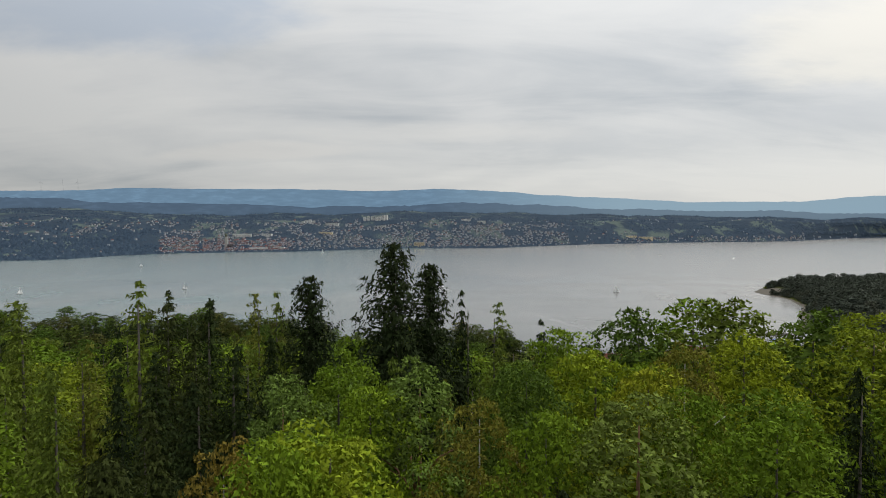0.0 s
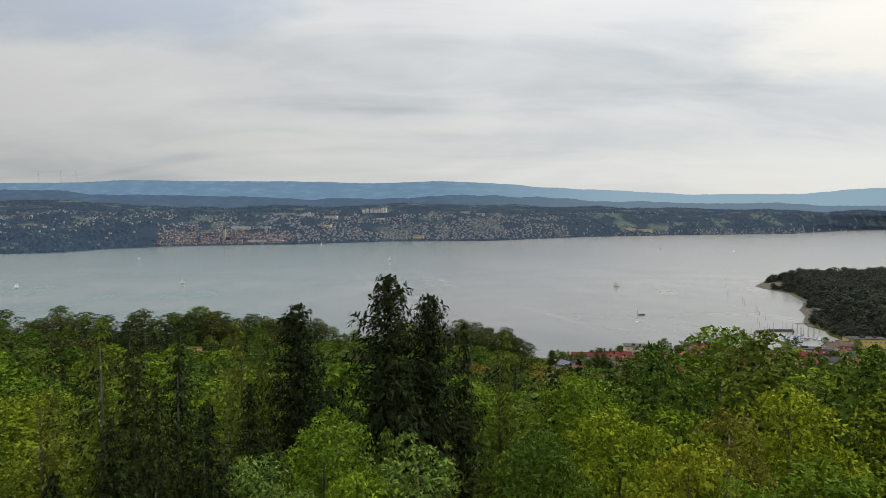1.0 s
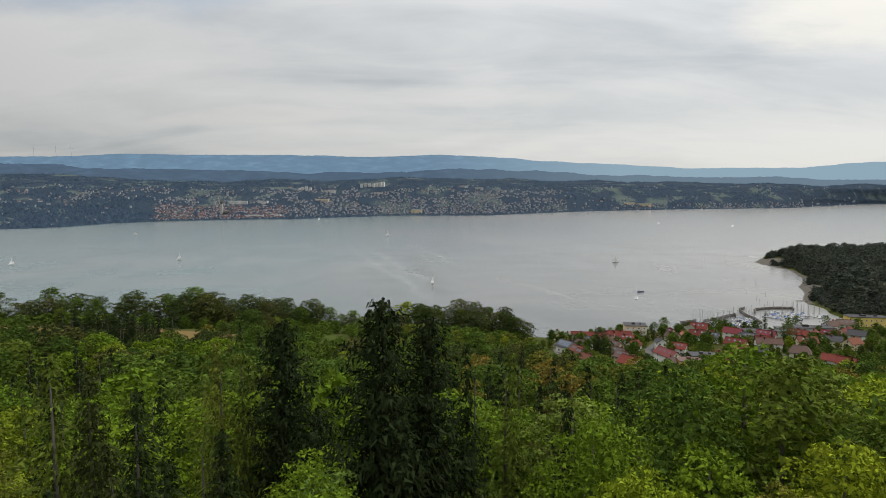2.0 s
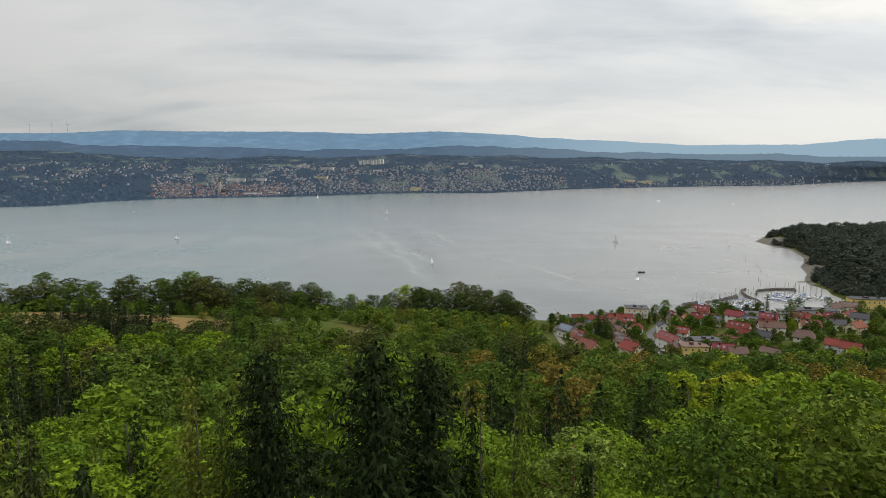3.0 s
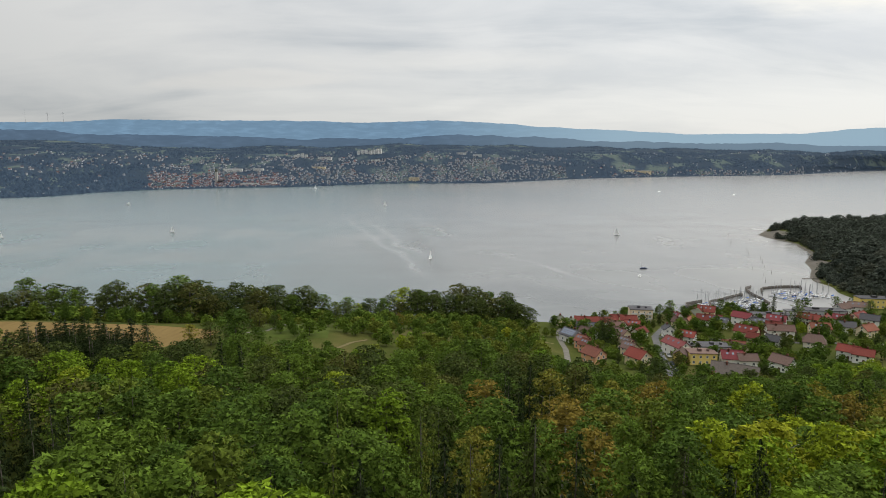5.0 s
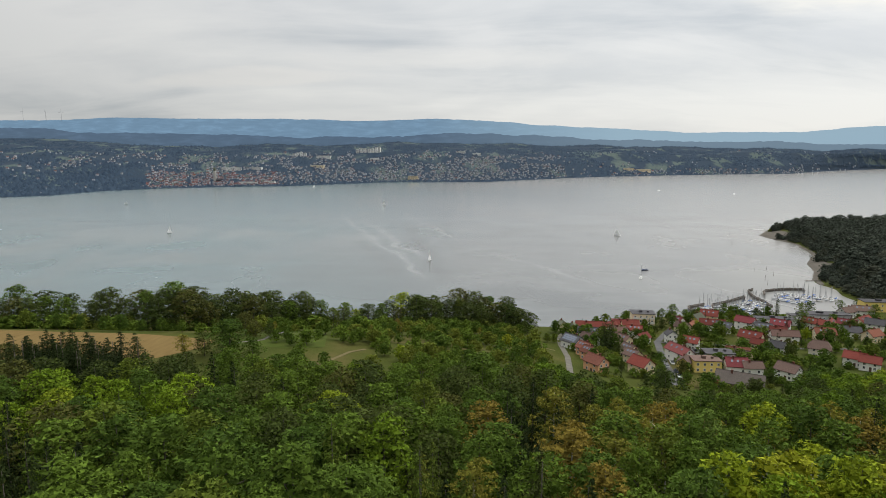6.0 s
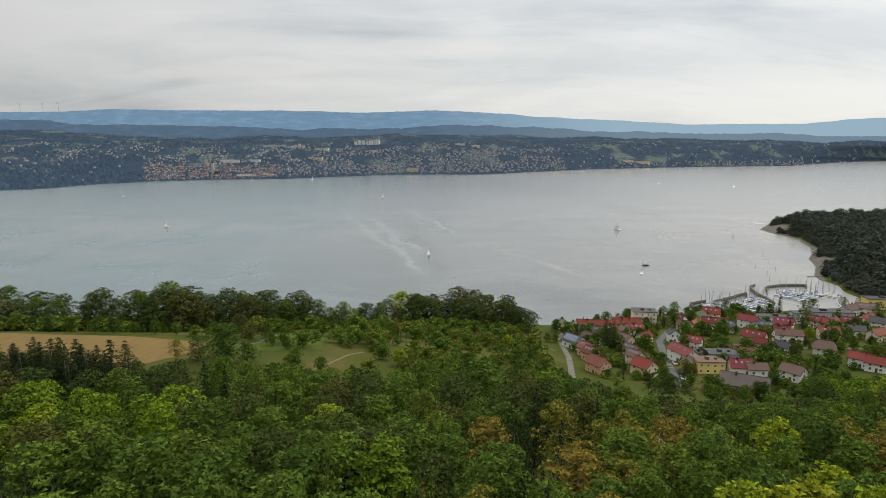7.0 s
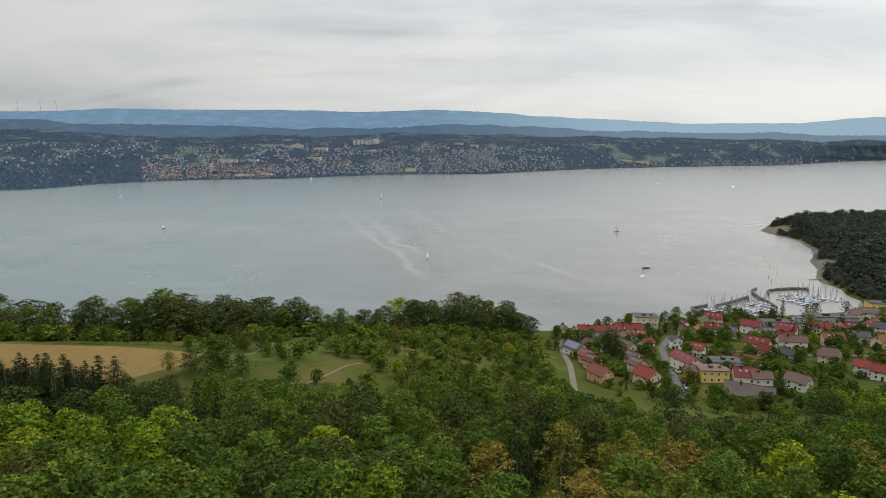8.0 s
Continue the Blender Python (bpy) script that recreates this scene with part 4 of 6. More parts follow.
for x, y, h in ((44, 101, 17), (50, 98, 19), (53, 106, 18), (57, 101, 17), (40, 96, 16)):
    bare_tree(x, y, h, "tall bare pale trunk standing beside dark spruces")
for x, y, h in ((-92, 250, 4), (-86, 249, 3.5), (-80, 247, 4), (-72, 250, 4.5), (-100, 252, 5), (-108, 252, 6), (-116, 252, 5), (-124, 252, 7), (-131, 252, 6), (-140, 252, 6), (-150, 254, 7), (-162, 254, 8), (-60, 239, 5.5), (-57, 243, 6), (-54, 236, 5)):
    (BUSHES if h < 5 else GARDEN).plant(x, y, h, 3)
    taken.append((x, y))

# ---- the village ----
PANE = mesh_data("pane", Geo().box(-0.42, -0.03, -0.52, 0.42, 0.03, 0.52).v, Geo().box(-0.42, -0.03, -0.52, 0.42, 0.03, 0.52).f, GLASS)
frame_geo = Geo()
for b in ((-0.55, -0.05, -0.65, -0.42, 0.05, 0.65), (0.42, -0.05, -0.65, 0.55, 0.05, 0.65), (-0.42, -0.05, 0.52, 0.42, 0.05, 0.65), (-0.42, -0.05, -0.65, 0.42, 0.05, -0.52), (-0.03, -0.045, -0.52, 0.03, 0.045, 0.52)):
    frame_geo.box(*b)
FRAME = mesh_data("window", frame_geo.v, frame_geo.f, PLAINWHITE)
SKY_GEO = Geo().box(-0.45, -0.6, 0, 0.45, 0.6, 0.10)
SKYLIGHT = mesh_data("skylight", SKY_GEO.v, SKY_GEO.f, SOLAR)
DOOR_GEO = Geo().box(-0.5, -0.05, 0, 0.5, 0.05, 2.05)
DOOR = mesh_data("door", DOOR_GEO.v, DOOR_GEO.f, DARKWOOD)
CHIMNEY_GEO = Geo().box(-0.35, -0.35, -0.9, 0.35, 0.35, 0.75).box(-0.42, -0.42, 0.75, 0.42, 0.42, 0.9)
CHIMNEY = mesh_data("chimney", CHIMNEY_GEO.v, CHIMNEY_GEO.f, RUST)
SOLAR_GEO = Geo().box(-0.8, -0.5, 0, 0.8, 0.5, 0.06)
PANEL = mesh_data("solar_panel", SOLAR_GEO.v, SOLAR_GEO.f, SOLAR)
WORDS = {"red_tiles": "red", "crimson_tiles": "crimson", "terracotta_tiles": "terracotta", "rust_tiles": "rust-brown", "maroon_tiles": "maroon", "brown_tiles": "dark brown",
         "tan_tiles": "faded brown", "slate_tiles": "dark grey", "olive_tiles": "grey-green", "weathered_tiles": "weathered brown",
         "white_plaster": "white", "cream_plaster": "cream", "yellow_plaster": "yellow", "orange_plaster": "orange", "brown_boards": "wooden-boarded", "infill_plaster": "half-timbered", "grey_plaster": "grey"}
house_spots = []


def house(x, y, az, length, width, high, roof_mat, wall_mat, extra=""):
    """A gabled house with its ridge along az: walls, two roof slopes, windows, chimney, and what the extra asks for."""
    length, width, high = length * 0.9, width * 0.88, high * 0.92
    z = min(ground_z(x + dx, y + dy) for dx in (-4, 4) for dy in (-4, 4))
    root = new("barn" if roof_mat == OLD else "house")
    root.matrix_basis = pose(x, y, z + 0.5, 0, 0, az)
    tagged(root, f"{WORDS[wall_mat.name]} village house with a {WORDS[roof_mat.name]} tiled gable roof", "barn" if roof_mat == OLD else "house", "village houses")
    L, W, rise = length / 2, width / 2, width / 2 * (0.55 if roof_mat == OLD else 0.78)
    hip = L * 0.45 if extra == "hip" else 0.0
    v = [(-L, -W, -2.5), (L, -W, -2.5), (L, W, -2.5), (-L, W, -2.5), (-L, -W, high), (L, -W, high), (L, W, high), (-L, W, high)]
    f = [(0, 1, 5, 4), (2, 3, 7, 6)]
    if hip:
        f += [(1, 2, 6, 5), (3, 0, 4, 7)]
    else:
        v += [(-L, 0, high + rise - 0.05), (L, 0, high + rise - 0.05)]
        f += [(1, 2, 6, 9, 5), (3, 0, 4, 8, 7)]
    part("wall", v, f, wall_mat, root)
    # roof slopes with an overhang and a thickness
    o, t = 0.55, 0.24
    k = rise / W
    g = Geo()
    for s in (-1, 1):
        eave = (s * (W + o), high - o * k)
        top = [(-L - o, eave[0], eave[1] + t), (L + o, eave[0], eave[1] + t), (L + o - hip, 0, high + rise + t), (-L - o + hip, 0, high + rise + t)]
        low = [(a, b, c - t) for a, b, c in top]
        g.put(top + low, [(0, 1, 2, 3), (7, 6, 5, 4), (0, 4, 5, 1), (1, 5, 6, 2), (3, 7, 4, 0)])
    if hip:
        for e in (-1, 1):
            x0 = e * (L + o)
            g.put([(x0, -W - o, high - o * k + t), (x0, W + o, high - o * k + t), (x0 - e * hip, 0, high + rise + t)], [(0, 1, 2)])
    part("roof", g.v, g.f, roof_mat, root)
    ridge = Geo().tube([(-L - o + hip, 0, high + rise + t), (L + o - hip, 0, high + rise + t)], [0.16, 0.16], 6)
    part("ridge_tiles", ridge.v, ridge.f, roof_mat, root)
    slope = math.degrees(math.atan(k))
    shared("chimney", CHIMNEY, root, pose(L * 0.35, W * 0.18, high + rise + 0.1))
    # windows along both long sides and on the gables
    floors = [1.3] if high < 3.2 else [1.5, high - 0.9] if high > 4.2 else [1.6]
    for zf in floors:
        n = max(2, int(length / 4.6))
        for i in range(n):
            xx = -L + length * (i + 0.5) / n
            for s in (-1, 1):
                w = shared("window", FRAME, root, pose(xx, s * (W + 0.03), zf))
                shared("pane", PANE, w, pose(0, 0, 0))
        for e in (-1, 1):
            for yy in ((-W * 0.45, W * 0.45) if zf > 2 and high > 4.6 else (0.0,)):
                w = shared("window", FRAME, root, pose(e * (L + 0.03), yy, zf, 0, 0, 90))
                shared("pane", PANE, w, pose(0, 0, 0))
    if not hip and rise > 2.4:
        for e in (-1, 1):
            w = shared("window", FRAME, root, pose(e * (L + 0.03), 0, high + rise * 0.32, 0, 0, 90))
            shared("pane", PANE, w, pose(0, 0, 0))
    shared("door", DOOR, root, pose(L * 0.1, -W - 0.04, 0.0))
    if extra in ("sky", "solar"):
        n = 3 if extra == "sky" else 5
        for i in range(n):
            for s in ((-1, 1) if extra == "sky" else (-1,)):
                xx, m = -L * 0.6 + i * L * 0.55, 0.45
                if extra == "sky":
                    shared("skylight", SKYLIGHT, root, pose(xx, s * W * m, high + rise * (1 - m) + t + 0.02, -s * slope))
                else:
                    for row in (0.3, 0.55, 0.8):
                        shared("solar_panel", PANEL, root, pose(-L * 0.75 + i * 1.7, s * W * row, high + rise * (1 - row) + t + 0.05, -s * slope))
    if extra == "balcony":
        for e in (1, -1):
            g = Geo().box(e * L, -W * 0.6, 2.5, e * (L + 1.3), W * 0.6, 2.65)
            b = part("balcony", g.v, g.f, DARKWOOD, root)
            g = Geo().box(e * (L + 1.24), -W * 0.6, 2.7, e * (L + 1.3), W * 0.6, 3.55)
            for i in range(7):
                yy = -W * 0.6 + W * 1.2 * i / 6
                g.box(e * (L + 1.2), yy - 0.05, 2.65, e * (L + 1.34), yy + 0.05, 3.6)
            part("railing", g.v, g.f, DARKWOOD, b)
    if wall_mat == TIMBER:
        for e in (-1, 1):
            for i in range(7):
                yy = -W + 2 * W * i / 6
                g = Geo().box(e * (L + 0.02), yy - 0.1, 0.2, e * (L + 0.07), yy + 0.1, high)
                part("beam", g.v, g.f, DARKWOOD, root)
            for zz in (0.3, high * 0.5, high - 0.15):
                g = Geo().box(e * (L + 0.03), -W, zz - 0.1, e * (L + 0.09), W, zz + 0.1)
                part("beam", g.v, g.f, DARKWOOD, root)
    house_spots.append((x, y, max(length, width) / 2 + 1.2))
    return root


house(73.2, 371.8, 95, 6.8, 6.1, 4.1, OLIVE, CREAM, "")
house(77.6, 363.5, 81, 7.5, 6.1, 4.1, OLIVE, YELLOW_WALL, "")
house(90.9, 374.8, 169, 19.6, 6.1, 3.2, RED, CREAM, "")
house(103.9, 380.1, 21, 7.5, 6.1, 3.7, RED, WHITE, "")
house(84.1, 353.5, 159, 12.1, 6.8, 3.7, SLATE, WHITE, "sky")
house(69.1, 323.6, -57, 11.3, 8.3, 4.1, SLATE, WHITE, "solar")
house(79.8, 332.5, -52, 9.8, 6.8, 4.1, BROWN, WHITE, "")
house(71.6, 308.2, -57, 6.8, 6.8, 4.6, RUST, ORANGE, "sky")
house(71.7, 299.6, -57, 6.8, 6.8, 4.6, RUST, ORANGE, "sky")
house(68.5, 273.7, -60, 9.8, 7.5, 5.1, RUST, ORANGE, "balcony")
house(114.1, 388.2, 169, 15.1, 6.1, 3.2, RED, CREAM, "")
house(103.7, 360.0, 141, 9.0, 6.1, 3.7, TAN, WHITE, "")
house(97.3, 333.7, -60, 10.6, 6.8, 4.6, TAN, CREAM, "sky")
house(93.0, 307.6, -62, 7.5, 6.8, 5.1, BROWN, CREAM, "sky")
house(91.3, 295.7, -62, 7.5, 6.8, 5.1, BROWN, CREAM, "sky")
house(88.4, 274.6, -60, 9.8, 8.3, 5.5, RED, CREAM, "balcony")
house(112.7, 362.5, 159, 9.0, 6.8, 3.7, RED, WHITE, "sky")
house(110.8, 342.6, 39, 9.0, 6.1, 3.7, RED, WHITE, "")
house(115.8, 380.8, 176, 10.6, 6.1, 3.7, RED, CREAM, "")
house(117.2, 306.2, -72, 15.1, 7.5, 5.5, MAROON, WHITE, "sky")
house(132.2, 329.6, -39, 8.3, 6.8, 4.6, RED, WHITE, "sky")
house(112.9, 289.0, 57, 6.8, 6.1, 4.6, BROWN, YELLOW_WALL, "")
house(148.5, 391.8, -62, 8.3, 6.1, 4.1, CRIMSON, WHITE, "sky")
house(162.4, 396.1, 39, 9.8, 6.8, 4.6, OLIVE, YELLOW_WALL, "")
house(149.6, 373.3, 52, 9.0, 6.8, 3.7, TERRA, CREAM, "")
house(174.8, 406.8, -31, 11.3, 8.3, 4.6, RED, CREAM, "sky")
house(163.8, 377.2, 159, 15.1, 7.5, 4.1, RED, WHITE, "sky")
house(167.8, 370.2, 141, 9.0, 6.8, 4.1, SLATE, WHITE, "sky")
house(185.1, 380.0, -46, 11.3, 7.5, 5.5, CRIMSON, WHITE, "")
house(186.4, 370.1, 39, 9.0, 7.5, 4.1, SLATE, WHITE, "")
house(189.0, 365.9, -31, 9.0, 7.5, 4.1, SLATE, WHITE, "sky")
house(166.0, 334.7, -46, 12.1, 8.3, 6.0, RED, CREAM, "sky")
house(166.9, 329.0, -46, 6.1, 6.1, 3.7, RED, CREAM, "")
house(146.8, 308.7, 159, 11.3, 7.5, 3.7, TERRA, CREAM, "")
house(147.2, 303.9, 128, 8.3, 6.8, 3.7, BROWN, CREAM, "")
house(134.4, 284.4, 169, 9.8, 8.3, 4.1, CRIMSON, WHITE, "sky")
house(140.4, 281.9, 176, 9.0, 6.1, 3.7, BROWN, WHITE, "")
house(125.8, 262.5, 149, 19.9, 13.2, 3.2, OLD, BOARD, "")
house(114.7, 261.6, 176, 6.8, 3.0, 2.2, RED, BOARD, "")
house(204.3, 376.0, -39, 11.3, 7.5, 4.6, CRIMSON, WHITE, "sky")
house(191.5, 355.2, 159, 9.0, 6.8, 4.6, RED, CREAM, "")
house(188.8, 343.8, 169, 15.1, 6.8, 5.1, TAN, WHITE, "balcony")
house(171.6, 318.2, -52, 7.5, 6.1, 4.6, SLATE, WHITE, "")
house(152.4, 274.0, -57, 9.8, 7.5, 4.6, BROWN, WHITE, "")
house(226.5, 383.6, -52, 9.0, 6.8, 4.6, RED, WHITE, "sky")
house(229.1, 380.7, -52, 9.0, 6.8, 4.6, RED, CREAM, "")
house(235.4, 377.9, 52, 11.3, 6.8, 4.6, RED, WHITE, "sky")
house(245.5, 378.0, -39, 10.6, 7.5, 4.6, CRIMSON, WHITE, "sky")
house(261.0, 387.0, 31, 13.6, 7.5, 4.6, RED, CREAM, "sky")
house(262.5, 378.4, -39, 10.6, 7.5, 4.6, SLATE, WHITE, "")
house(271.1, 417.7, 21, 11.3, 7.5, 4.6, BROWN, WHITE, "")
house(281.6, 417.9, -21, 13.6, 7.5, 5.5, BROWN, WHITE, "sky")
house(215.7, 351.9, 169, 11.3, 7.5, 4.6, TERRA, CREAM, "sky")
house(189.5, 312.9, -31, 10.6, 9.0, 5.1, BROWN, TIMBER, "hip")
house(235.5, 358.3, 159, 9.0, 6.8, 4.1, SLATE, WHITE, "")
house(195.4, 294.8, -46, 9.8, 6.8, 4.6, RED, WHITE, "")
house(197.8, 288.0, -39, 9.0, 6.8, 4.6, RED, WHITE, "")
house(142.9, 368.9, 128, 8.3, 6.8, 4.6, BROWN, CREAM, "")
house(127.1, 344.3, 85, 6.8, 6.1, 5.1, SLATE, WHITE, "")
house(239.7, 347.2, 21, 9.8, 7.5, 4.6, TERRA, CREAM, "")


def flat_block(name, x, y, az, length, width, high, wall_mat, label, category, storeys=1, roof_mat=None):
    """A flat-roofed building: walls, a rimmed roof slab, rows of windows."""
    z = min(ground_z(x + dx, y + dy) for dx in (-4, 4) for dy in (-4, 4))
    root = new(name)
    root.matrix_basis = pose(x, y, z + 0.4, 0, 0, az)
    tagged(root, label, category)
    L, W = length / 2, width / 2
    g = Geo().box(-L, -W, -2, L, W, high)
    part("wall", g.v, g.f, wall_mat, root)
    g = Geo().box(-L - 0.4, -W - 0.4, high, L + 0.4, W + 0.4, high + 0.3).box(-L * 0.3, -W * 0.3, high + 0.3, -L * 0.05, W * 0.2, high + 1.5).box(L * 0.4, -W * 0.2, high + 0.3, L * 0.55, W * 0.1, high + 1.2)
    part("roof", g.v, g.f, roof_mat or SLATE, root)
    for k in range(storeys):
        zf = 1.5 + k * (high - 0.4) / storeys
        n = max(2, int(length / 3.0))
        for i in range(n):
            for s in (-1, 1):
                w = shared("window", FRAME, root, pose(-L + length * (i + 0.5) / n, s * (W + 0.03), zf))
                shared("pane", PANE, w, pose(0, 0, 0))
        if storeys > 2 and k > 0:
            for s in (-1,):
                for i in range(3):
                    xx = -L + length * (i * 2 + 1) / 6
                    g = Geo().box(xx - 1.8, s * W, zf - 1.2, xx + 1.8, s * (W + 1.1), zf - 1.05).box(xx - 1.8, s * (W + 1.04), zf - 1.05, xx + 1.8, s * (W + 1.1), zf - 0.15)
                    part("balcony", g.v, g.f, PLAINWHITE, root)
    house_spots.append((x, y, max(length, width) / 2 + 1))
    return root


flat_block("hotel", 127, 393, -8, 13.5, 10, 8.6, CREAM, "cream three-storey flat-roofed hotel by the lake", "hotel", 3, SLATE)
flat_block("boat_hall", 212, 396, -8, 24, 7, 3.6, PLAINWHITE, "long white flat-roofed boat hall", "boat hall")
flat_block("boat_hall", 252, 412, -6, 30, 9, 3.8, GREY_WALL, "long grey flat-roofed boat hall", "boat hall")
flat_block("boat_hall", 234, 409, -6, 12, 7, 3.4, PLAINWHITE, "white boat hall beside the marina", "boat hall")
flat_block("house", 133, 300, -4, 13, 8, 6, GREY_WALL, "grey flat-roofed modern house", "house", 2)
flat_block("house", 122, 288, -4, 12, 8, 5.5, YELLOW_WALL, "yellow house with a brown low roof", "house", 2, BROWN)
flat_block("carport", 129, 314, -6, 9, 4.5, 2.6, PLAINWHITE, "white flat-roofed carport beside the houses", "carport")
flat_block("lakeside_building", 308, 438, -8, 26, 10, 7, YELLOW_WALL, "long yellow lakeside building", "building", 2)


def free_of_houses(x, y, extra=0.0):
    return all((x - a) ** 2 + (y - b) ** 2 > (r + extra) ** 2 for a, b, r in house_spots)


STREETS = [((98, 258), (109, 304)), ((109, 304), (120, 345)), ((120, 345), (135, 372)), ((135, 372), (215, 400)), ((215, 400), (330, 410)), ((118, 345), (190, 330)), ((190, 330), (300, 320)), ((50, 240), (57, 281)), ((57, 281), (62, 330))]


def off_street(x, y, gap):
    for (a, b), (c, d) in STREETS:
        t = max(0, min(1, ((x - a) * (c - a) + (y - b) * (d - b)) / ((c - a) ** 2 + (d - b) ** 2)))
        if math.hypot(x - a - t * (c - a), y - b - t * (d - b)) < gap:
            return False
    return True


# garden trees, hedges and cypresses between the houses
for x, y, h in ((85, 322, 15), (90, 328, 14), (124, 398, 9), (229, 426, 13), (214, 374, 10), (211, 379, 9), (205, 371, 8), (98, 362, 7)):
    CYPRESSES.plant(x, y, h, 1, wide=1.9 if h > 13 and x < 100 else 1.25)
    taken.append((x, y))
for x, y, h in ((119, 404, 7), (150, 404, 12), (146, 412, 8), (221, 382, 12), (252, 428, 10), (193, 426, 10), (281, 440, 9), (297, 446, 8), (283, 408, 11), (248, 430, 9), (112, 396, 7), (80, 352, 7), (262, 350, 9)):
    GARDEN.plant(x, y, h, 1, wide=1.05)
    taken.append((x, y))
count = 0
for i in range(6000):
    y = rng.uniform(238, 432)
    x = rng.uniform(66, 66 + (y - 100) * 0.95)
    if ground_z(x, y) < 1.2 or not free_of_houses(x, y, -0.4) or not off_street(x, y, 3.0) or not clear(x, y, 2.3) or (x > 205 and 418 < y < 436):
        continue
    if 172 < x < 218 and 258 < y < 290:
        continue
    if y < 252 and x < 112 and rng.uniform() < 0.97:
        continue
    q = rng.uniform()
    kind = GARDEN if q < 0.32 else BUSHES if q < 0.50 else ORCHARD if q < 0.86 else OAKS if q < 0.92 else SPRUCES if q < 0.97 else YELLOWS
    h = rng.uniform(5, 8.5) if kind in (GARDEN, SPRUCES, YELLOWS, OAKS) else rng.uniform(2.0, 4.2)
    if y < 300 and x > 150:
        h *= 1.25
    kind.plant(x, y, h, 3, wide=rng.uniform(1.05, 1.4))
    taken.append((x, y))
    count += 1
    if count > 540:
        break


def hedge(x, y, az, length):
    g = Geo()
    n = int(length / 0.8)
    r = np.random.default_rng(int(abs(x * 7 + y)))
    c = np.stack([r.uniform(-length / 2, length / 2, n * 14), r.uniform(-0.5, 0.5, n * 14), r.uniform(0.1, 1.6, n * 14)], 1)
    v, q = sprays(c, r.normal(size=c.shape) + np.array([0, 0, 0.6]), r.normal(size=c.shape), np.full(len(c), 0.34), 0.66)
    ob = part("hedge", v, q, SHRUB)
    ob.matrix_basis = pose(x, y, ground_z(x, y), 0, 0, az)
    return tagged(ob, "clipped dark green garden hedge", "hedge", "garden hedges")


for x, y, az, n in ((84, 316, -15, 16), (90, 300, -20, 14), (88, 248, 6, 26), (70, 262, -35, 12), (94, 310, -20, 12), (66, 334, -20, 12), (76, 306, -20, 10)):
    hedge(x, y, az, n)


def car(x, y, az, mat, label):
    root = new("car")
    root.matrix_basis = pose(x, y, ground_z(x, y) + 0.18, 0, 0, az)
    tagged(root, label, "car", "parked cars")
    g = Geo()
    prof = [(-2.1, 0.35), (-2.1, 0.8), (-1.9, 0.95), (1.1, 0.95), (2.0, 0.82), (2.15, 0.6), (2.1, 0.35)]
    n = len(prof)
    g.put([(a, -0.85, b) for a, b in prof] + [(a, 0.85, b) for a, b in prof], [tuple(range(n)), tuple(reversed(range(n, 2 * n)))] + [(i, n + i, n + (i + 1) % n, (i + 1) % n) for i in range(n)])
    part("body", g.v, g.f, mat, root)
    g = Geo().put([(-1.7, -0.75, 0.95), (1.0, -0.75, 0.95), (0.35, -0.62, 1.45), (-1.35, -0.62, 1.45), (-1.7, 0.75, 0.95), (1.0, 0.75, 0.95), (0.35, 0.62, 1.45), (-1.35, 0.62, 1.45)],
                  [(0, 1, 2, 3), (7, 6, 5, 4), (0, 3, 7, 4), (1, 5, 6, 2), (3, 2, 6, 7)])
    part("cabin", g.v, g.f, GLASS, root)
    for wx in (-1.3, 1.35):
        for wy in (-0.78, 0.78):
            g = Geo().tube([(wx, wy - 0.1, 0.32), (wx, wy + 0.1, 0.32)], [0.32, 0.32], 10)
            part("wheel", g.v, g.f, HULLDARK, root)


for x, y, az, mat, label in ((101.5, 262, 78, GREYCOVER, "grey parked car on the village street"), (103, 268, 76, HULLDARK, "dark parked car on the village street"), (105.5, 275, 76, PLAINWHITE, "white parked car on the village street"),
                             (107.5, 284, 78, HULLDARK, "dark parked car on the village street"), (106, 292, 80, GREYCOVER, "grey parked car on the village street"), (111.5, 300, 82, PLAINWHITE, "white parked car on the village street"), (158, 302, 20, PLAINWHITE, "white parked car beside the half-timbered house")):
    car(x, y, az, mat, label)

# ---- the marina ----


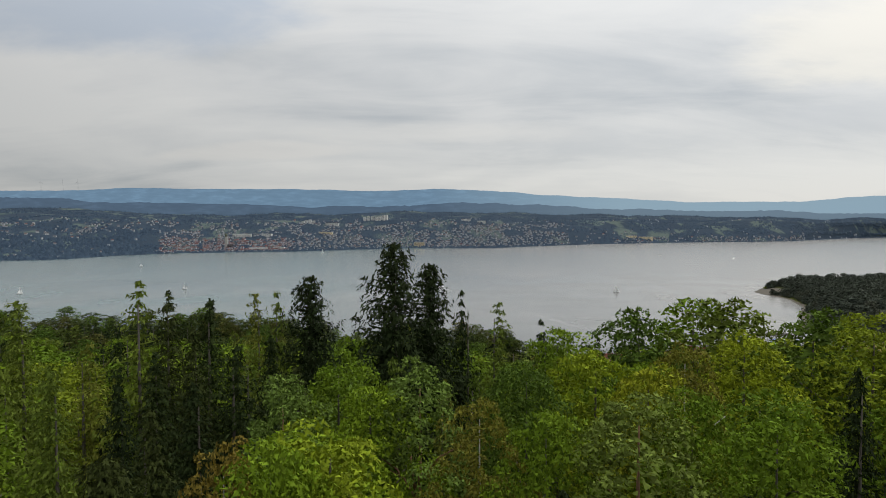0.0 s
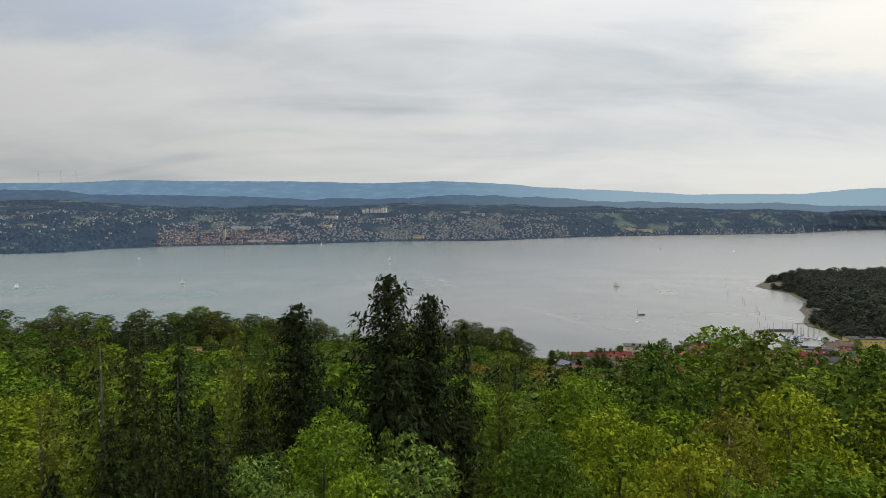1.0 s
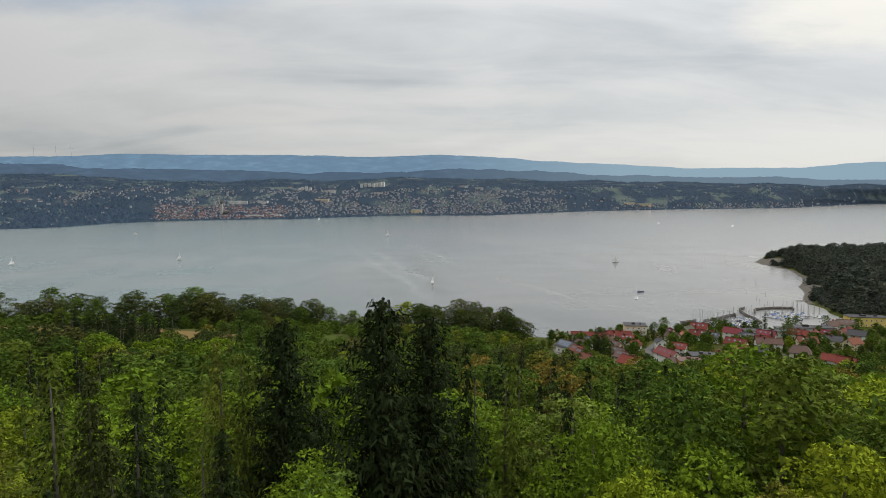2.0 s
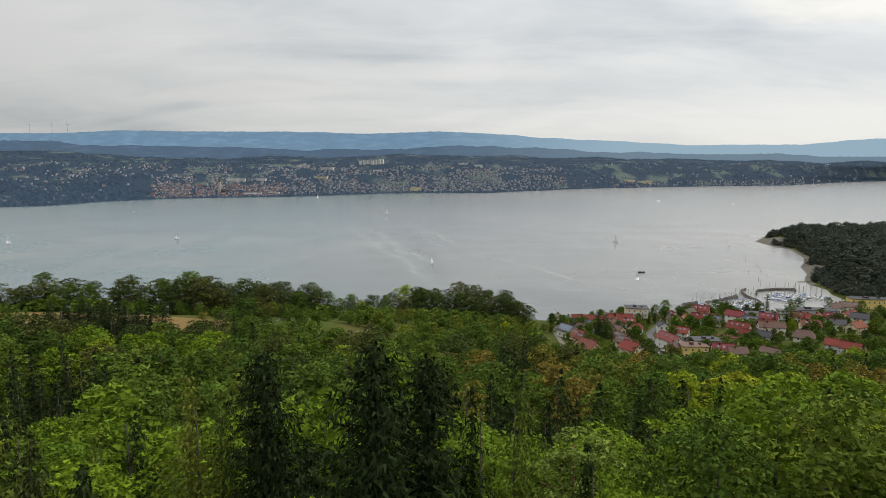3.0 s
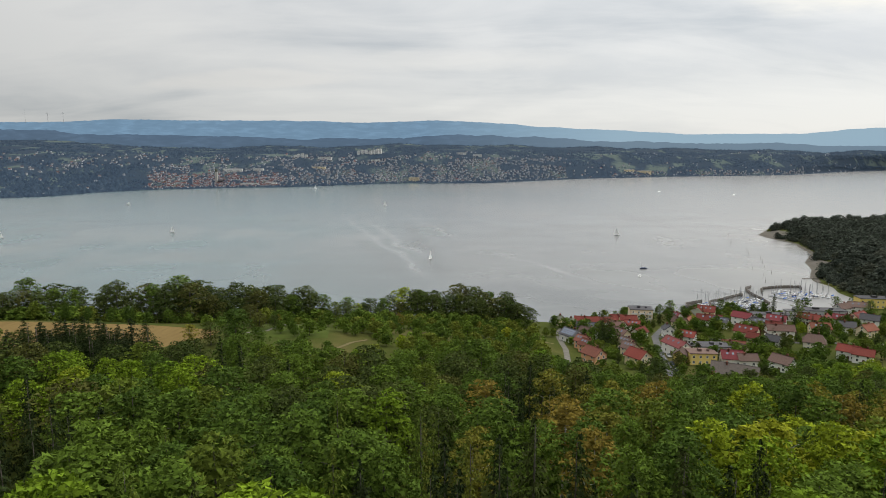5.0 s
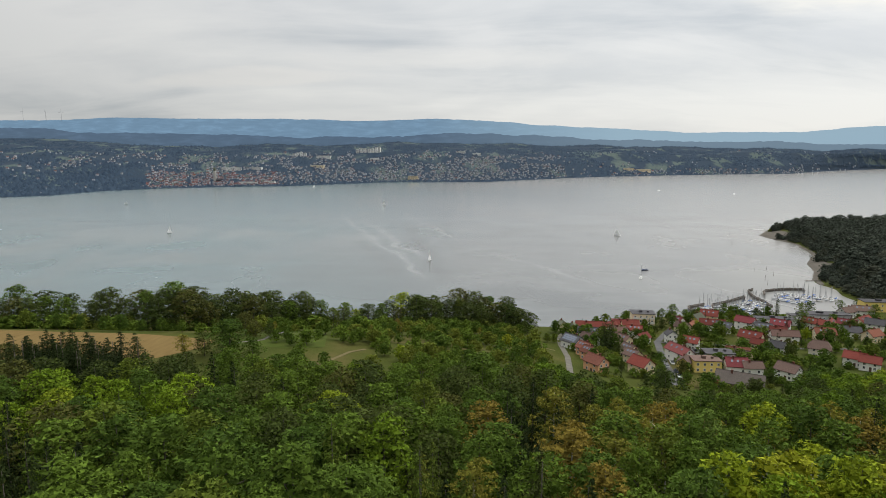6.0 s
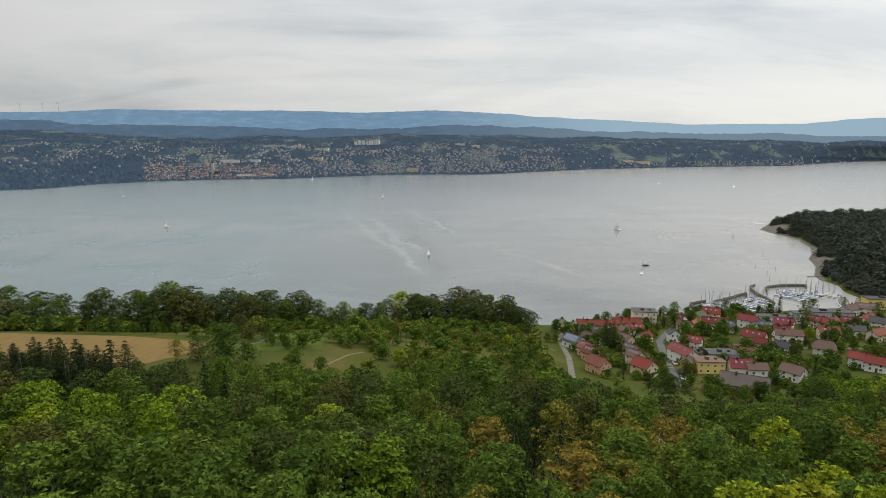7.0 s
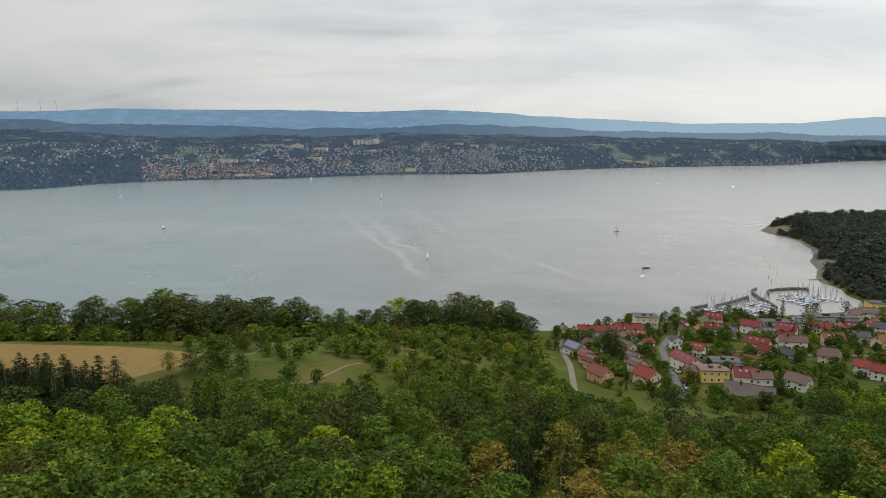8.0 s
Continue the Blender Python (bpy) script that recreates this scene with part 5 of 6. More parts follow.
def breakwater(line, label):
    """A wall of driven piles with a capping beam."""
    root = tagged(new("breakwater"), label, "breakwater")
    line = np.array(line, float)
    d = np.r_[0, np.cumsum(np.linalg.norm(np.diff(line, axis=0), axis=1))]
    s = np.arange(0, d[-1], 0.55)
    pts = np.stack([np.interp(s, d, line[:, k]) for k in (0, 1)], 1)
    g = Geo()
    for i, (x, y) in enumerate(pts):
        top = 2.3 + rng.uniform(-0.25, 0.25)
        g.tube([(x, y, -3), (x, y, top)], [0.3, 0.27], 6)
    tagged(part("piling", g.v, g.f, PILE, root, "dark weathered timber piles"), kind="stuff")
    g = Geo()
    n = unit(np.gradient(pts, axis=0))
    for off, z0, z1 in ((0.55, 1.5, 1.75), (-0.55, 1.5, 1.75)):
        for a, b, na, nb in zip(pts[:-4:4], pts[4::4], n[:-4:4], n[4::4]):
            pa, pb = a + np.array([-na[1], na[0]]) * off, b + np.array([-nb[1], nb[0]]) * off
            qa, qb = a + np.array([-na[1], na[0]]) * off * 1.5, b + np.array([-nb[1], nb[0]]) * off * 1.5
            g.put([(*pa, z0), (*pb, z0), (*qb, z0), (*qa, z0), (*pa, z1), (*pb, z1), (*qb, z1), (*qa, z1)], [(3, 2, 1, 0), (4, 5, 6, 7), (0, 1, 5, 4), (2, 3, 7, 6)])
    tagged(part("beam", g.v, g.f, PILE, root), kind="stuff")
    return root


breakwater([(259, 519), (252, 513), (249, 505), (246, 489), (246, 475), (244, 459)], "curved timber pile breakwater of the marina")
breakwater([(258, 498), (262, 508), (266, 513), (276, 517), (285, 519), (300, 519), (297, 511)], "curved timber pile breakwater at the marina entrance")
breakwater([(197, 467), (182, 459), (181, 452), (182, 447), (187, 438)], "bent timber pile breakwater beside the hotel")
breakwater([(199, 457), (202, 465), (210, 470), (221, 478)], "low timber pile breakwater in the marina")
breakwater([(221, 478), (239, 492), (236, 485)], "hooked timber pile breakwater in the marina")


def boat_hull(length, beam, mat):
    g = Geo()
    st = [(-1, 0.72, 0.75), (-0.6, 0.92, 0.78), (-0.1, 1.0, 0.82), (0.4, 0.82, 0.92), (0.8, 0.38, 1.05), (1.0, 0.03, 1.12)]
    ring = []
    for t, w, hgt in st:
        x, b = t * length / 2, w * beam / 2
        ring.append([(x, -b, hgt), (x, -b * 0.85, 0.2), (x, 0, -0.25), (x, b * 0.85, 0.2), (x, b, hgt)])
    v = [p for r in ring for p in r]
    f = [(i * 5 + k, (i + 1) * 5 + k, (i + 1) * 5 + k + 1, i * 5 + k + 1) for i in range(5) for k in range(4)]
    f += [tuple((i * 5, i * 5 + 4, (i + 1) * 5 + 4, (i + 1) * 5)) for i in range(5)]
    f.append((0, 1, 2, 3, 4))
    return g.put(v, f)


def sailing_boat(length, hull_mat, cover_mat, mast, label):
    root = tagged(new("sailing_boat"), label, "boat", "moored boats")
    g = boat_hull(length, length * 0.31, hull_mat)
    part("hull", g.v, g.f, hull_mat, root)
    g = Geo()
    a, b, w = -length * 0.12, length * 0.26, length * 0.10
    g.put([(a, -w, 0.8), (b, -w * 0.7, 0.95), (b, w * 0.7, 0.95), (a, w, 0.8), (a, -w * 0.85, 1.35), (b - 0.5, -w * 0.5, 1.3), (b - 0.5, w * 0.5, 1.3), (a, w * 0.85, 1.35)],
          [(4, 5, 6, 7), (0, 1, 5, 4), (1, 2, 6, 5), (2, 3, 7, 6), (3, 0, 4, 7)])
    part("cabin", g.v, g.f, HULLWHITE, root)
    if mast:
        g = Geo().tube([(length * 0.1, 0, 0.8), (length * 0.1, 0, mast)], [0.12, 0.08], 6).tube([(length * 0.1, -0.7, mast * 0.62), (length * 0.1, 0.7, mast * 0.62)], [0.03, 0.03], 4)
        for e in (-length * 0.48, length * 0.49):
            g.tube([(length * 0.1, 0, mast), (e, 0, 1.0)], [0.015, 0.015], 3)
        part("mast", g.v, g.f, METAL, root)
        g = Geo().tube([(length * 0.1, 0, 1.9), (-length * 0.2, 0, 1.95), (-length * 0.36, 0, 1.9)], [0.20, 0.24, 0.12], 7)
        part("sail_cover", g.v, g.f, cover_mat, root)
    else:
        g = Geo().put([(-length * 0.45, -length * 0.13, 0.85), (length * 0.3, -length * 0.11, 1.0), (length * 0.3, length * 0.11, 1.0), (-length * 0.45, length * 0.13, 0.85), (-length * 0.4, 0, 1.5), (length * 0.15, 0, 1.6)],
                      [(0, 1, 5, 4), (2, 3, 4, 5), (1, 2, 5), (3, 0, 4)])
        part("cover", g.v, g.f, cover_mat, root)
    return root


FLEET = [sailing_boat(6.4, HULLWHITE, BLUECOVER, 11.5, "white moored sailing boat with a blue sail cover"), sailing_boat(6.0, HULLWHITE, GREYCOVER, 10.0, "white moored sailing boat with a grey sail cover"),
         sailing_boat(7.4, HULLDARK, PLAINWHITE, 13.0, "dark-hulled moored sailing boat with white deck"), sailing_boat(5.6, HULLWHITE, BLUECOVER, 0, "small moored motor boat under a blue cover"),
         sailing_boat(5.4, HULLWHITE, HULLWHITE, 0, "small white moored motor boat"), sailing_boat(6.8, HULLWHITE, PLAINWHITE, 12.0, "white moored sailing boat with furled sail")]
used = set()
for (ax, ay), (bx, by) in (((184, 446), (214, 461)), ((206, 458), (224, 439)), ((219, 469), (236, 446)), ((232, 478), (243, 462)), ((272, 506), (292, 478)), ((264, 492), (277, 466)), ((290, 500), (306, 482))):
    run = math.hypot(bx - ax, by - ay)
    heading = math.degrees(math.atan2(by - ay, bx - ax))
    dock = tagged(new("jetty"), "narrow grey plank jetty in the marina", "jetty", "marina jetties")
    dock.matrix_basis = pose(ax, ay, 0, 0, 0, heading)
    g = Geo().box(0, -0.8, 0.55, run, 0.8, 0.7)
    part("deck", g.v, g.f, CONCRETE, dock)
    for i in range(int(run / 6) + 1):
        for s in (-1, 1):
            g = Geo().tube([(i * 6 + 0.4, s * 0.95, -3), (i * 6 + 0.4, s * 0.95, 1.9)], [0.14, 0.12], 6)
            part("post", g.v, g.f, PILE, dock)
    n = int(run / 3.9)
    for i in range(n):
        for s in (-1, 1):
            if rng.uniform() < 0.08:
                continue
            k = int(rng.choice(len(FLEET), p=[0.27, 0.26, 0.12, 0.13, 0.07, 0.15]))
            off = 4.9 + rng.uniform(-0.3, 0.4)
            t = (i + 0.5) * 3.9 + rng.uniform(-0.2, 0.2)
            x = ax + (bx - ax) / run * t - (by - ay) / run * off * s
            y = ay + (by - ay) / run * t + (bx - ax) / run * off * s
            m = pose(x, y, 0, 0, 0, heading + 90 * s + (180 if rng.uniform() < 0.4 else 0) + rng.uniform(-3, 3))
            if k in used:
                copy_thing(FLEET[k], m)
            else:
                FLEET[k].matrix_basis = m
                used.add(k)
for k in range(len(FLEET)):
    if k not in used:
        FLEET[k].matrix_basis = pose(228 + 4 * k, 452, 0, 0, 0, 30)

# boats out on the lake


def yacht(x, y, az, length, mast, sails, label):
    dark = "dark" in label
    root = sailing_boat(length, HULLDARK if dark else PLAINWHITE, HULLDARK if dark else PLAINWHITE, mast, label)
    tagged(root, label, "boat", "boats on the lake")
    root.matrix_basis = pose(x, y, 0, 0, 0, az)
    if sails:
        g = Geo().put([(length * 0.09, 0.05, 1.9), (-length * 0.38, 0.5, 2.0), (-length * 0.05, 0.45, mast * 0.55), (length * 0.09, 0.05, mast * 0.98)], [(0, 1, 2, 3)])
        part("mainsail", g.v, g.f, SAIL, root)
        g = Geo().put([(length * 0.48, 0.0, 1.3), (length * 0.12, 0.5, 1.9), (length * 0.2, 0.3, mast * 0.5), (length * 0.11, 0.05, mast * 0.88)], [(0, 1, 2, 3)])
        part("jib", g.v, g.f, SAIL, root)
    return root


yacht(-380, 901, 40, 7.5, 10.5, True, "white sailing boat under full sail on the lake")
yacht(-9, 669, 70, 7.5, 10.5, True, "white sailing boat under full sail on the lake")
yacht(-581, 839, 60, 8, 11, True, "white sailing boat under full sail on the lake")
yacht(244, 865, 150, 9, 11, True, "white sailing boat under full sail on the lake")
yacht(-118, 1376, 20, 9, 12, True, "distant white sailing boat on the lake")
yacht(-689, 1411, 30, 8, 6, True, "distant white sailing boat on the lake")
yacht(-403, 2070, 30, 9, 14, True, "distant white sailing boat on the lake")
yacht(183, 571, 65, 9.5, 13, False, "white yacht lying at anchor in the bay")
yacht(199, 609, 10, 7, 0, False, "dark-shaded motor boat lying in the bay")
yacht(653, 1886, 0, 9, 0, False, "distant motor boat on the lake")
yacht(808, 1738, 30, 9, 0, False, "distant motor boat on the lake")
for x, y, h in ((330, 640, 4), (338, 660, 4.5), (352, 720, 4), (345, 700, 4), (366, 790, 4.5), (372, 800, 4), (395, 860, 4.5), (300, 600, 4), (308, 580, 5), (290, 560, 5), (318, 612, 4), (282, 540, 5), (385, 905, 4.5), (430, 940, 4)):
    g = Geo().tube([(0, 0, -3), (0.1, 0, h * 0.5), (0.15, 0.05, h)], [0.16, 0.13, 0.1], 6)
    ob = part("mooring_post", g.v, g.f, PILE)
    ob.matrix_basis = pose(x, y, 0)
    tagged(ob, "thin dark mooring post standing in the lake", "post", "mooring posts")
g = Geo().box(0, -0.8, 0.5, 26, 0.8, 0.75)
jetty = tagged(new("jetty"), "old plank jetty at the headland", "jetty")
jetty.matrix_basis = pose(349, 562, 0, 0, 0, 193)
part("deck", g.v, g.f, PILE, jetty)
for i in range(6):
    g = Geo().tube([(1 + i * 4.8, 0.9, -3), (1 + i * 4.8, 0.9, 1.3)], [0.15, 0.13], 6)
    part("post", g.v, g.f, PILE, jetty)

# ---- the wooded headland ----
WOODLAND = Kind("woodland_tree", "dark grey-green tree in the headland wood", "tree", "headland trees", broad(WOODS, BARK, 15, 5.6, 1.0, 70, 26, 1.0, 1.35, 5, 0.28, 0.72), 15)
planted, grove = 0, []
for i in range(9000):
    y = rng.uniform(470, 985)
    x = spit_shore(y) + rng.uniform(0, 1) ** 1.3 * 330 + 4
    if x < 322 or x > 0.80 * y + 40 or not clear(x, y, 7.4 if y > 560 else 6.0):
        continue
    if y < 500 and x - spit_shore(y) < 6:
        continue
    if 612 < y < 648 and x - spit_shore(y) < 26 or 830 < y < 905 and x - spit_shore(y) < 44:
        continue
    h = (7.5 + 8.0 * min(1, (x - spit_shore(y)) / 40)) * rng.uniform(0.72, 1.12)
    wide = rng.uniform(1.2, 1.75)
    taken.append((x, y))
    planted += 1
    if y < 640 or x - spit_shore(y) < 26:
        WOODLAND.plant(x, y, h, 3, wide=wide)
    else:
        grove.append((x, y, h, wide))
    if planted > 470:
        break
BUSHES.plant(474, 905, 4, 3)
grove_v, grove_f, at_v = [], [], 0
scrub = []
# scrub fills the gaps down to the beach
for i in range(420):
    y = rng.uniform(475, 960)
    x = spit_shore(y) + 6 + rng.uniform(0, 1) ** 1.5 * 60
    if x > 322 and not (830 < y < 905 and x - spit_shore(y) < 44) and not (612 < y < 648 and x - spit_shore(y) < 24):
        scrub.append((x, y, rng.uniform(3.0, 5.5), 2.0))

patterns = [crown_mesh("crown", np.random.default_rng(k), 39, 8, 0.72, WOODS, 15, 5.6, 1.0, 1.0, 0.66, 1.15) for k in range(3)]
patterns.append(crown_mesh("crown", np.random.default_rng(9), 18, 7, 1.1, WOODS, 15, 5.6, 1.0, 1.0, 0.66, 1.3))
flat = []
for me in patterns:
    co = np.empty(len(me.vertices) * 3)
    me.vertices.foreach_get("co", co)
    corner = np.empty(len(me.loops), np.int32)
    me.loops.foreach_get("vertex_index", corner)
    flat.append((co.reshape(-1, 3), corner.reshape(-1, 3)))
for i, (x, y, h, wide) in enumerate(grove + scrub):
    co, faces = flat[i % 3] if i < len(grove) else flat[3]
    a = rng.uniform(0, 6.28)
    turned = np.stack([co[:, 0] * math.cos(a) - co[:, 1] * math.sin(a), co[:, 0] * math.sin(a) + co[:, 1] * math.cos(a), co[:, 2]], 1)
    grove_v.append(turned * h / 15 * np.array([wide, wide, 1]) + np.array([x, y, ground_z(x, y)]))
    grove_f.append(faces + at_v)
    at_v += len(co)
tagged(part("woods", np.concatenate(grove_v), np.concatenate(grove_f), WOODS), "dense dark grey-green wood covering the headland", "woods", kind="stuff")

# ---- the far town ----
far_roof = Nodes("mixed_roofs")
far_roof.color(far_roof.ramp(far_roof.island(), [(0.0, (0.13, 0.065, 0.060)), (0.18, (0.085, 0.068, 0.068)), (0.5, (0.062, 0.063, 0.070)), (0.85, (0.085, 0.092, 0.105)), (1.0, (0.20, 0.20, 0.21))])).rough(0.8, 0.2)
FAR_ROOFS = far_roof.mat


def far_house_mesh(name, length, width, high, rise, mat, roof):
    g = Geo()
    L, W = length / 2, width / 2
    if roof:
        for s in (-1, 1):
            g.put([(-L - 0.4, s * (W + 0.5), high - 0.3), (L + 0.4, s * (W + 0.5), high - 0.3), (L + 0.4, 0, high + rise), (-L - 0.4, 0, high + rise),
                   (-L - 0.4, s * (W + 0.5), high - 0.6), (L + 0.4, s * (W + 0.5), high - 0.6)], [(0, 1, 2, 3), (4, 5, 1, 0)])
    else:
        g.put([(-L, -W, -6), (L, -W, -6), (L, W, -6), (-L, W, -6), (-L, -W, high), (L, -W, high), (L, W, high), (-L, W, high), (-L, 0, high + rise - 0.1), (L, 0, high + rise - 0.1)],
              [(0, 1, 5, 4), (2, 3, 7, 6), (1, 2, 6, 9, 5), (3, 0, 4, 8, 7)])
    return mesh_data(name, g.v, g.f, mat)


def far_house_kind(roof_mat, wall_mat, length, width, high, label):
    root = tagged(new("townhouse"), label, "house", "houses of the far town")
    for nm, mat, flag in (("wall", wall_mat, False), ("roof", roof_mat, True)):
        ob = new(nm, far_house_mesh(nm, length, width, high * 0.95, width * 0.45, mat, flag))
        ob.parent = root
    return root


# wall colours dulled and greyed: haze over the lake painted into them
FARWALL, FARCREAM = plaster("hazed_white_wall", (0.37, 0.385, 0.41)), plaster("hazed_cream_wall", (0.33, 0.32, 0.31))
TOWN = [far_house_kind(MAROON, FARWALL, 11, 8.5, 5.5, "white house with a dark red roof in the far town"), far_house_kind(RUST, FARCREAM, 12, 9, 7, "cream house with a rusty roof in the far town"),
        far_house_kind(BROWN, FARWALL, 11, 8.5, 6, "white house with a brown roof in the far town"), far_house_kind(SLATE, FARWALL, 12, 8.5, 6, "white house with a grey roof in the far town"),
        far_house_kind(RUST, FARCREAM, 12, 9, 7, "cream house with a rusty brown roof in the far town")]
town_used = set()
town_shapes = [{c.name.split(".")[0]: ([q.co.copy() for q in c.data.vertices], [tuple(f.vertices) for f in c.data.polygons]) for c in kind.children} for kind in TOWN]
joined = {"wall": Geo(), "roof": Geo()}
old_roofs = Geo()


def town_weight(s, d):
    """How densely the far slope is built on."""
    if -0.46 < s < -0.25:
        return 1.0 if d < 230 else 0.45 if d < 620 else 0.03
    if s < -0.46:
        return 0.03 if d < 330 else 0.36 if d < 640 else 0.05
    if -0.25 <= s < 0.20:
        return 0.25 if d < 60 else 0.85 if d < 560 else 0.10
    if 0.27 < s < 0.36:
        return 0.4 if d < 170 else 0.03
    if 0.40 < s < 0.58:
        return 0.5 if d < 160 else 0.04
    return 0.08 if d < 300 else 0.02


things, spots = 0, set()
for i in range(30000):
    s, d = rng.uniform(-0.72, 0.66), 25 + rng.uniform(0, 1) ** 1.2 * 800
    span = (DEEP - far_shore_y(s)) / 2100.0
    if rng.uniform() > town_weight(s, d):
        continue
    if noise.noise((s * 30, d * 0.008, 6)) < -0.12 and d > 230:
        continue
    y = far_shore_y(s) + d * span
    x, yy, z = s * y, y + 22, far_land(s, d * span)
    gap = 12 if d < 230 and -0.46 < s < -0.25 else 16
    cell = (int(x // gap), int(yy // gap))
    if cell in spots:
        continue
    spots.add(cell)
    old = -0.46 < s < -0.25 and d < 230
    k = int(rng.choice(5, p=[0.40, 0.35, 0.02, 0.03, 0.20] if old else [0.05, 0.07, 0.36, 0.46, 0.06]))
    m = Matrix.LocRotScale((x, yy, z), Euler((0, 0, rng.uniform(0, 6.28))), Vector((1, 1, 1)) * rng.uniform(0.48, 0.82))
    if things >= 130 and k in town_used:
        for nm, geo in joined.items():
            corners, sides = town_shapes[k][nm]
            (old_roofs if old and nm == "roof" else geo).put([m @ q for q in corners], sides)
    elif k in town_used:
        copy_thing(TOWN[k], Matrix.Identity(4)).matrix_basis = m
    else:
        TOWN[k].matrix_basis = m
        town_used.add(k)
    things += 1
    if things >= 2300:
        break
quarter = tagged(new("town_quarter"), "rows of small white houses spread over the far slope", "houses", kind="stuff")
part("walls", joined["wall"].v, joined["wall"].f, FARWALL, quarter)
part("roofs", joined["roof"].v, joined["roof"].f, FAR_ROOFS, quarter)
old_tone = Nodes("old_town_roofs")
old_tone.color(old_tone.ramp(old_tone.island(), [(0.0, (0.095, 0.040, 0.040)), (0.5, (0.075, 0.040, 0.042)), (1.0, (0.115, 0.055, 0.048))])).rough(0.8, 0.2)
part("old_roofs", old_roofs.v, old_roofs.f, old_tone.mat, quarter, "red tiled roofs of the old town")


WINDOW_GEO = Geo().box(-1.0, -0.05, -0.75, 1.0, 0.05, 0.75)
FAR_WINDOW = mesh_data("window", WINDOW_GEO.v, WINDOW_GEO.f, GLASS)


def slab(name, s, d, length, width, high, mat, label, az=0.0):
    """A block of flats on the far slope."""
    y = far_shore_y(s) + d
    root = tagged(new(name), label, "tower block" if high > 20 else "building", "blocks of the far town")
    root.matrix_basis = pose(s * y, y + 22, far_land(s, d), 0, 0, az)
    g = Geo().box(-length / 2, -width / 2, -15, length / 2, width / 2, high)
    part("wall", g.v, g.f, mat, root)
    g = Geo().box(-length / 2 - 0.5, -width / 2 - 0.5, high, length / 2 + 0.5, width / 2 + 0.5, high + 0.5).box(-2, -2, high + 0.5, 3, 2, high + 3)
    part("roof", g.v, g.f, GREYCOVER, root)
    across = max(2, int(length / 4))
    for fl in range(max(1, int(high / 3.1))):
        for i in range(across):
            shared("window", FAR_WINDOW, root, pose(-length / 2 + length * (i + 0.5) / across, -width / 2 - 0.02, fl * 3.1 + 1.75))


for s, h in ((-0.127, 15), (-0.121, 19), (-0.115, 17)):
    slab("tower_block", s, 620, 13, 14, h, PLAINWHITE, "white concrete tower block above the far town", 12)
for s, h in ((-0.108, 16), (-0.103, 19), (-0.097, 22), (-0.0925, 21)):
    slab("tower_block", s, 610, 13, 14, h, PLAINWHITE, "white concrete tower block above the far town", -10)
for s, h in ((-0.226, 13), (-0.221, 17), (-0.215, 20), (-0.209, 13)):
    slab("tower_block", s, 760, 13, 14, h, PLAINWHITE, "white concrete tower block on the far hill", 5)
for s, d, L, h, lab in ((-0.325, 330, 70, 12, "long white building in the far town"), (-0.285, 330, 40, 10, "long white building in the far town"), (-0.30, 60, 60, 9, "long white lakeside building in the far town"), (-0.265, 60, 34, 10, "white lakeside hotel in the far town"),
                        (-0.18, 560, 60, 10, "long white building on the far slope"), (-0.10, 480, 40, 9, "white building on the far slope"), (0.035, 640, 46, 10, "white hillside building above the far town"), (0.06, 620, 40, 12, "white hillside building above the far town"),
                        (-0.19, 330, 55, 9, "long low building in the far town"), (0.32, 100, 90, 9, "long cream building on the far shore"), (0.30, 120, 50, 10, "long cream building on the far shore"), (-0.04, 70, 40, 16, "cream lakeside block in the far town")):
    slab("apartment_building", s, d, L, 13, h, PLAINWHITE if "white" in lab else CREAM, lab, rng.uniform(-12, 12))


def church(s, d):
    y = far_shore_y(s) + d
    root = tagged(new("church"), "old stone church tower above red roofs of the far town", "church")
    root.matrix_basis = pose(s * y, y + 22, far_land(s, d))
    g = Geo().box(-4, -4, -6, 4, 4, 38)
    part("tower", g.v, g.f, CONCRETE, root)
    g = Geo().box(-3.2, -3.2, 38, 3.2, 3.2, 44).put([(-3.6, -3.6, 44), (3.6, -3.6, 44), (3.6, 3.6, 44), (-3.6, 3.6, 44), (0, 0, 51)], [(0, 1, 4), (1, 2, 4), (2, 3, 4), (3, 0, 4)])
    part("spire", g.v, g.f, OLIVE, root)
    g = Geo().box(5, -5, -4, 22, 5, 7).put([(5, -6, 6.5), (23, -6, 6.5), (23, 0, 12), (5, 0, 12), (5, 6, 6.5), (23, 6, 6.5)], [(0, 1, 2, 3), (3, 2, 5, 4)])
    part("nave", g.v, g.f, SLATE, root)


church(-0.352, 130)


DOME_V = np.array([(math.cos(a), math.sin(a), -0.5) for a in np.arange(5) * 1.2566] + [(0, 0, 1.0)])
DOME_F = np.array([(k, (k + 1) % 5, 5) for k in range(5)])


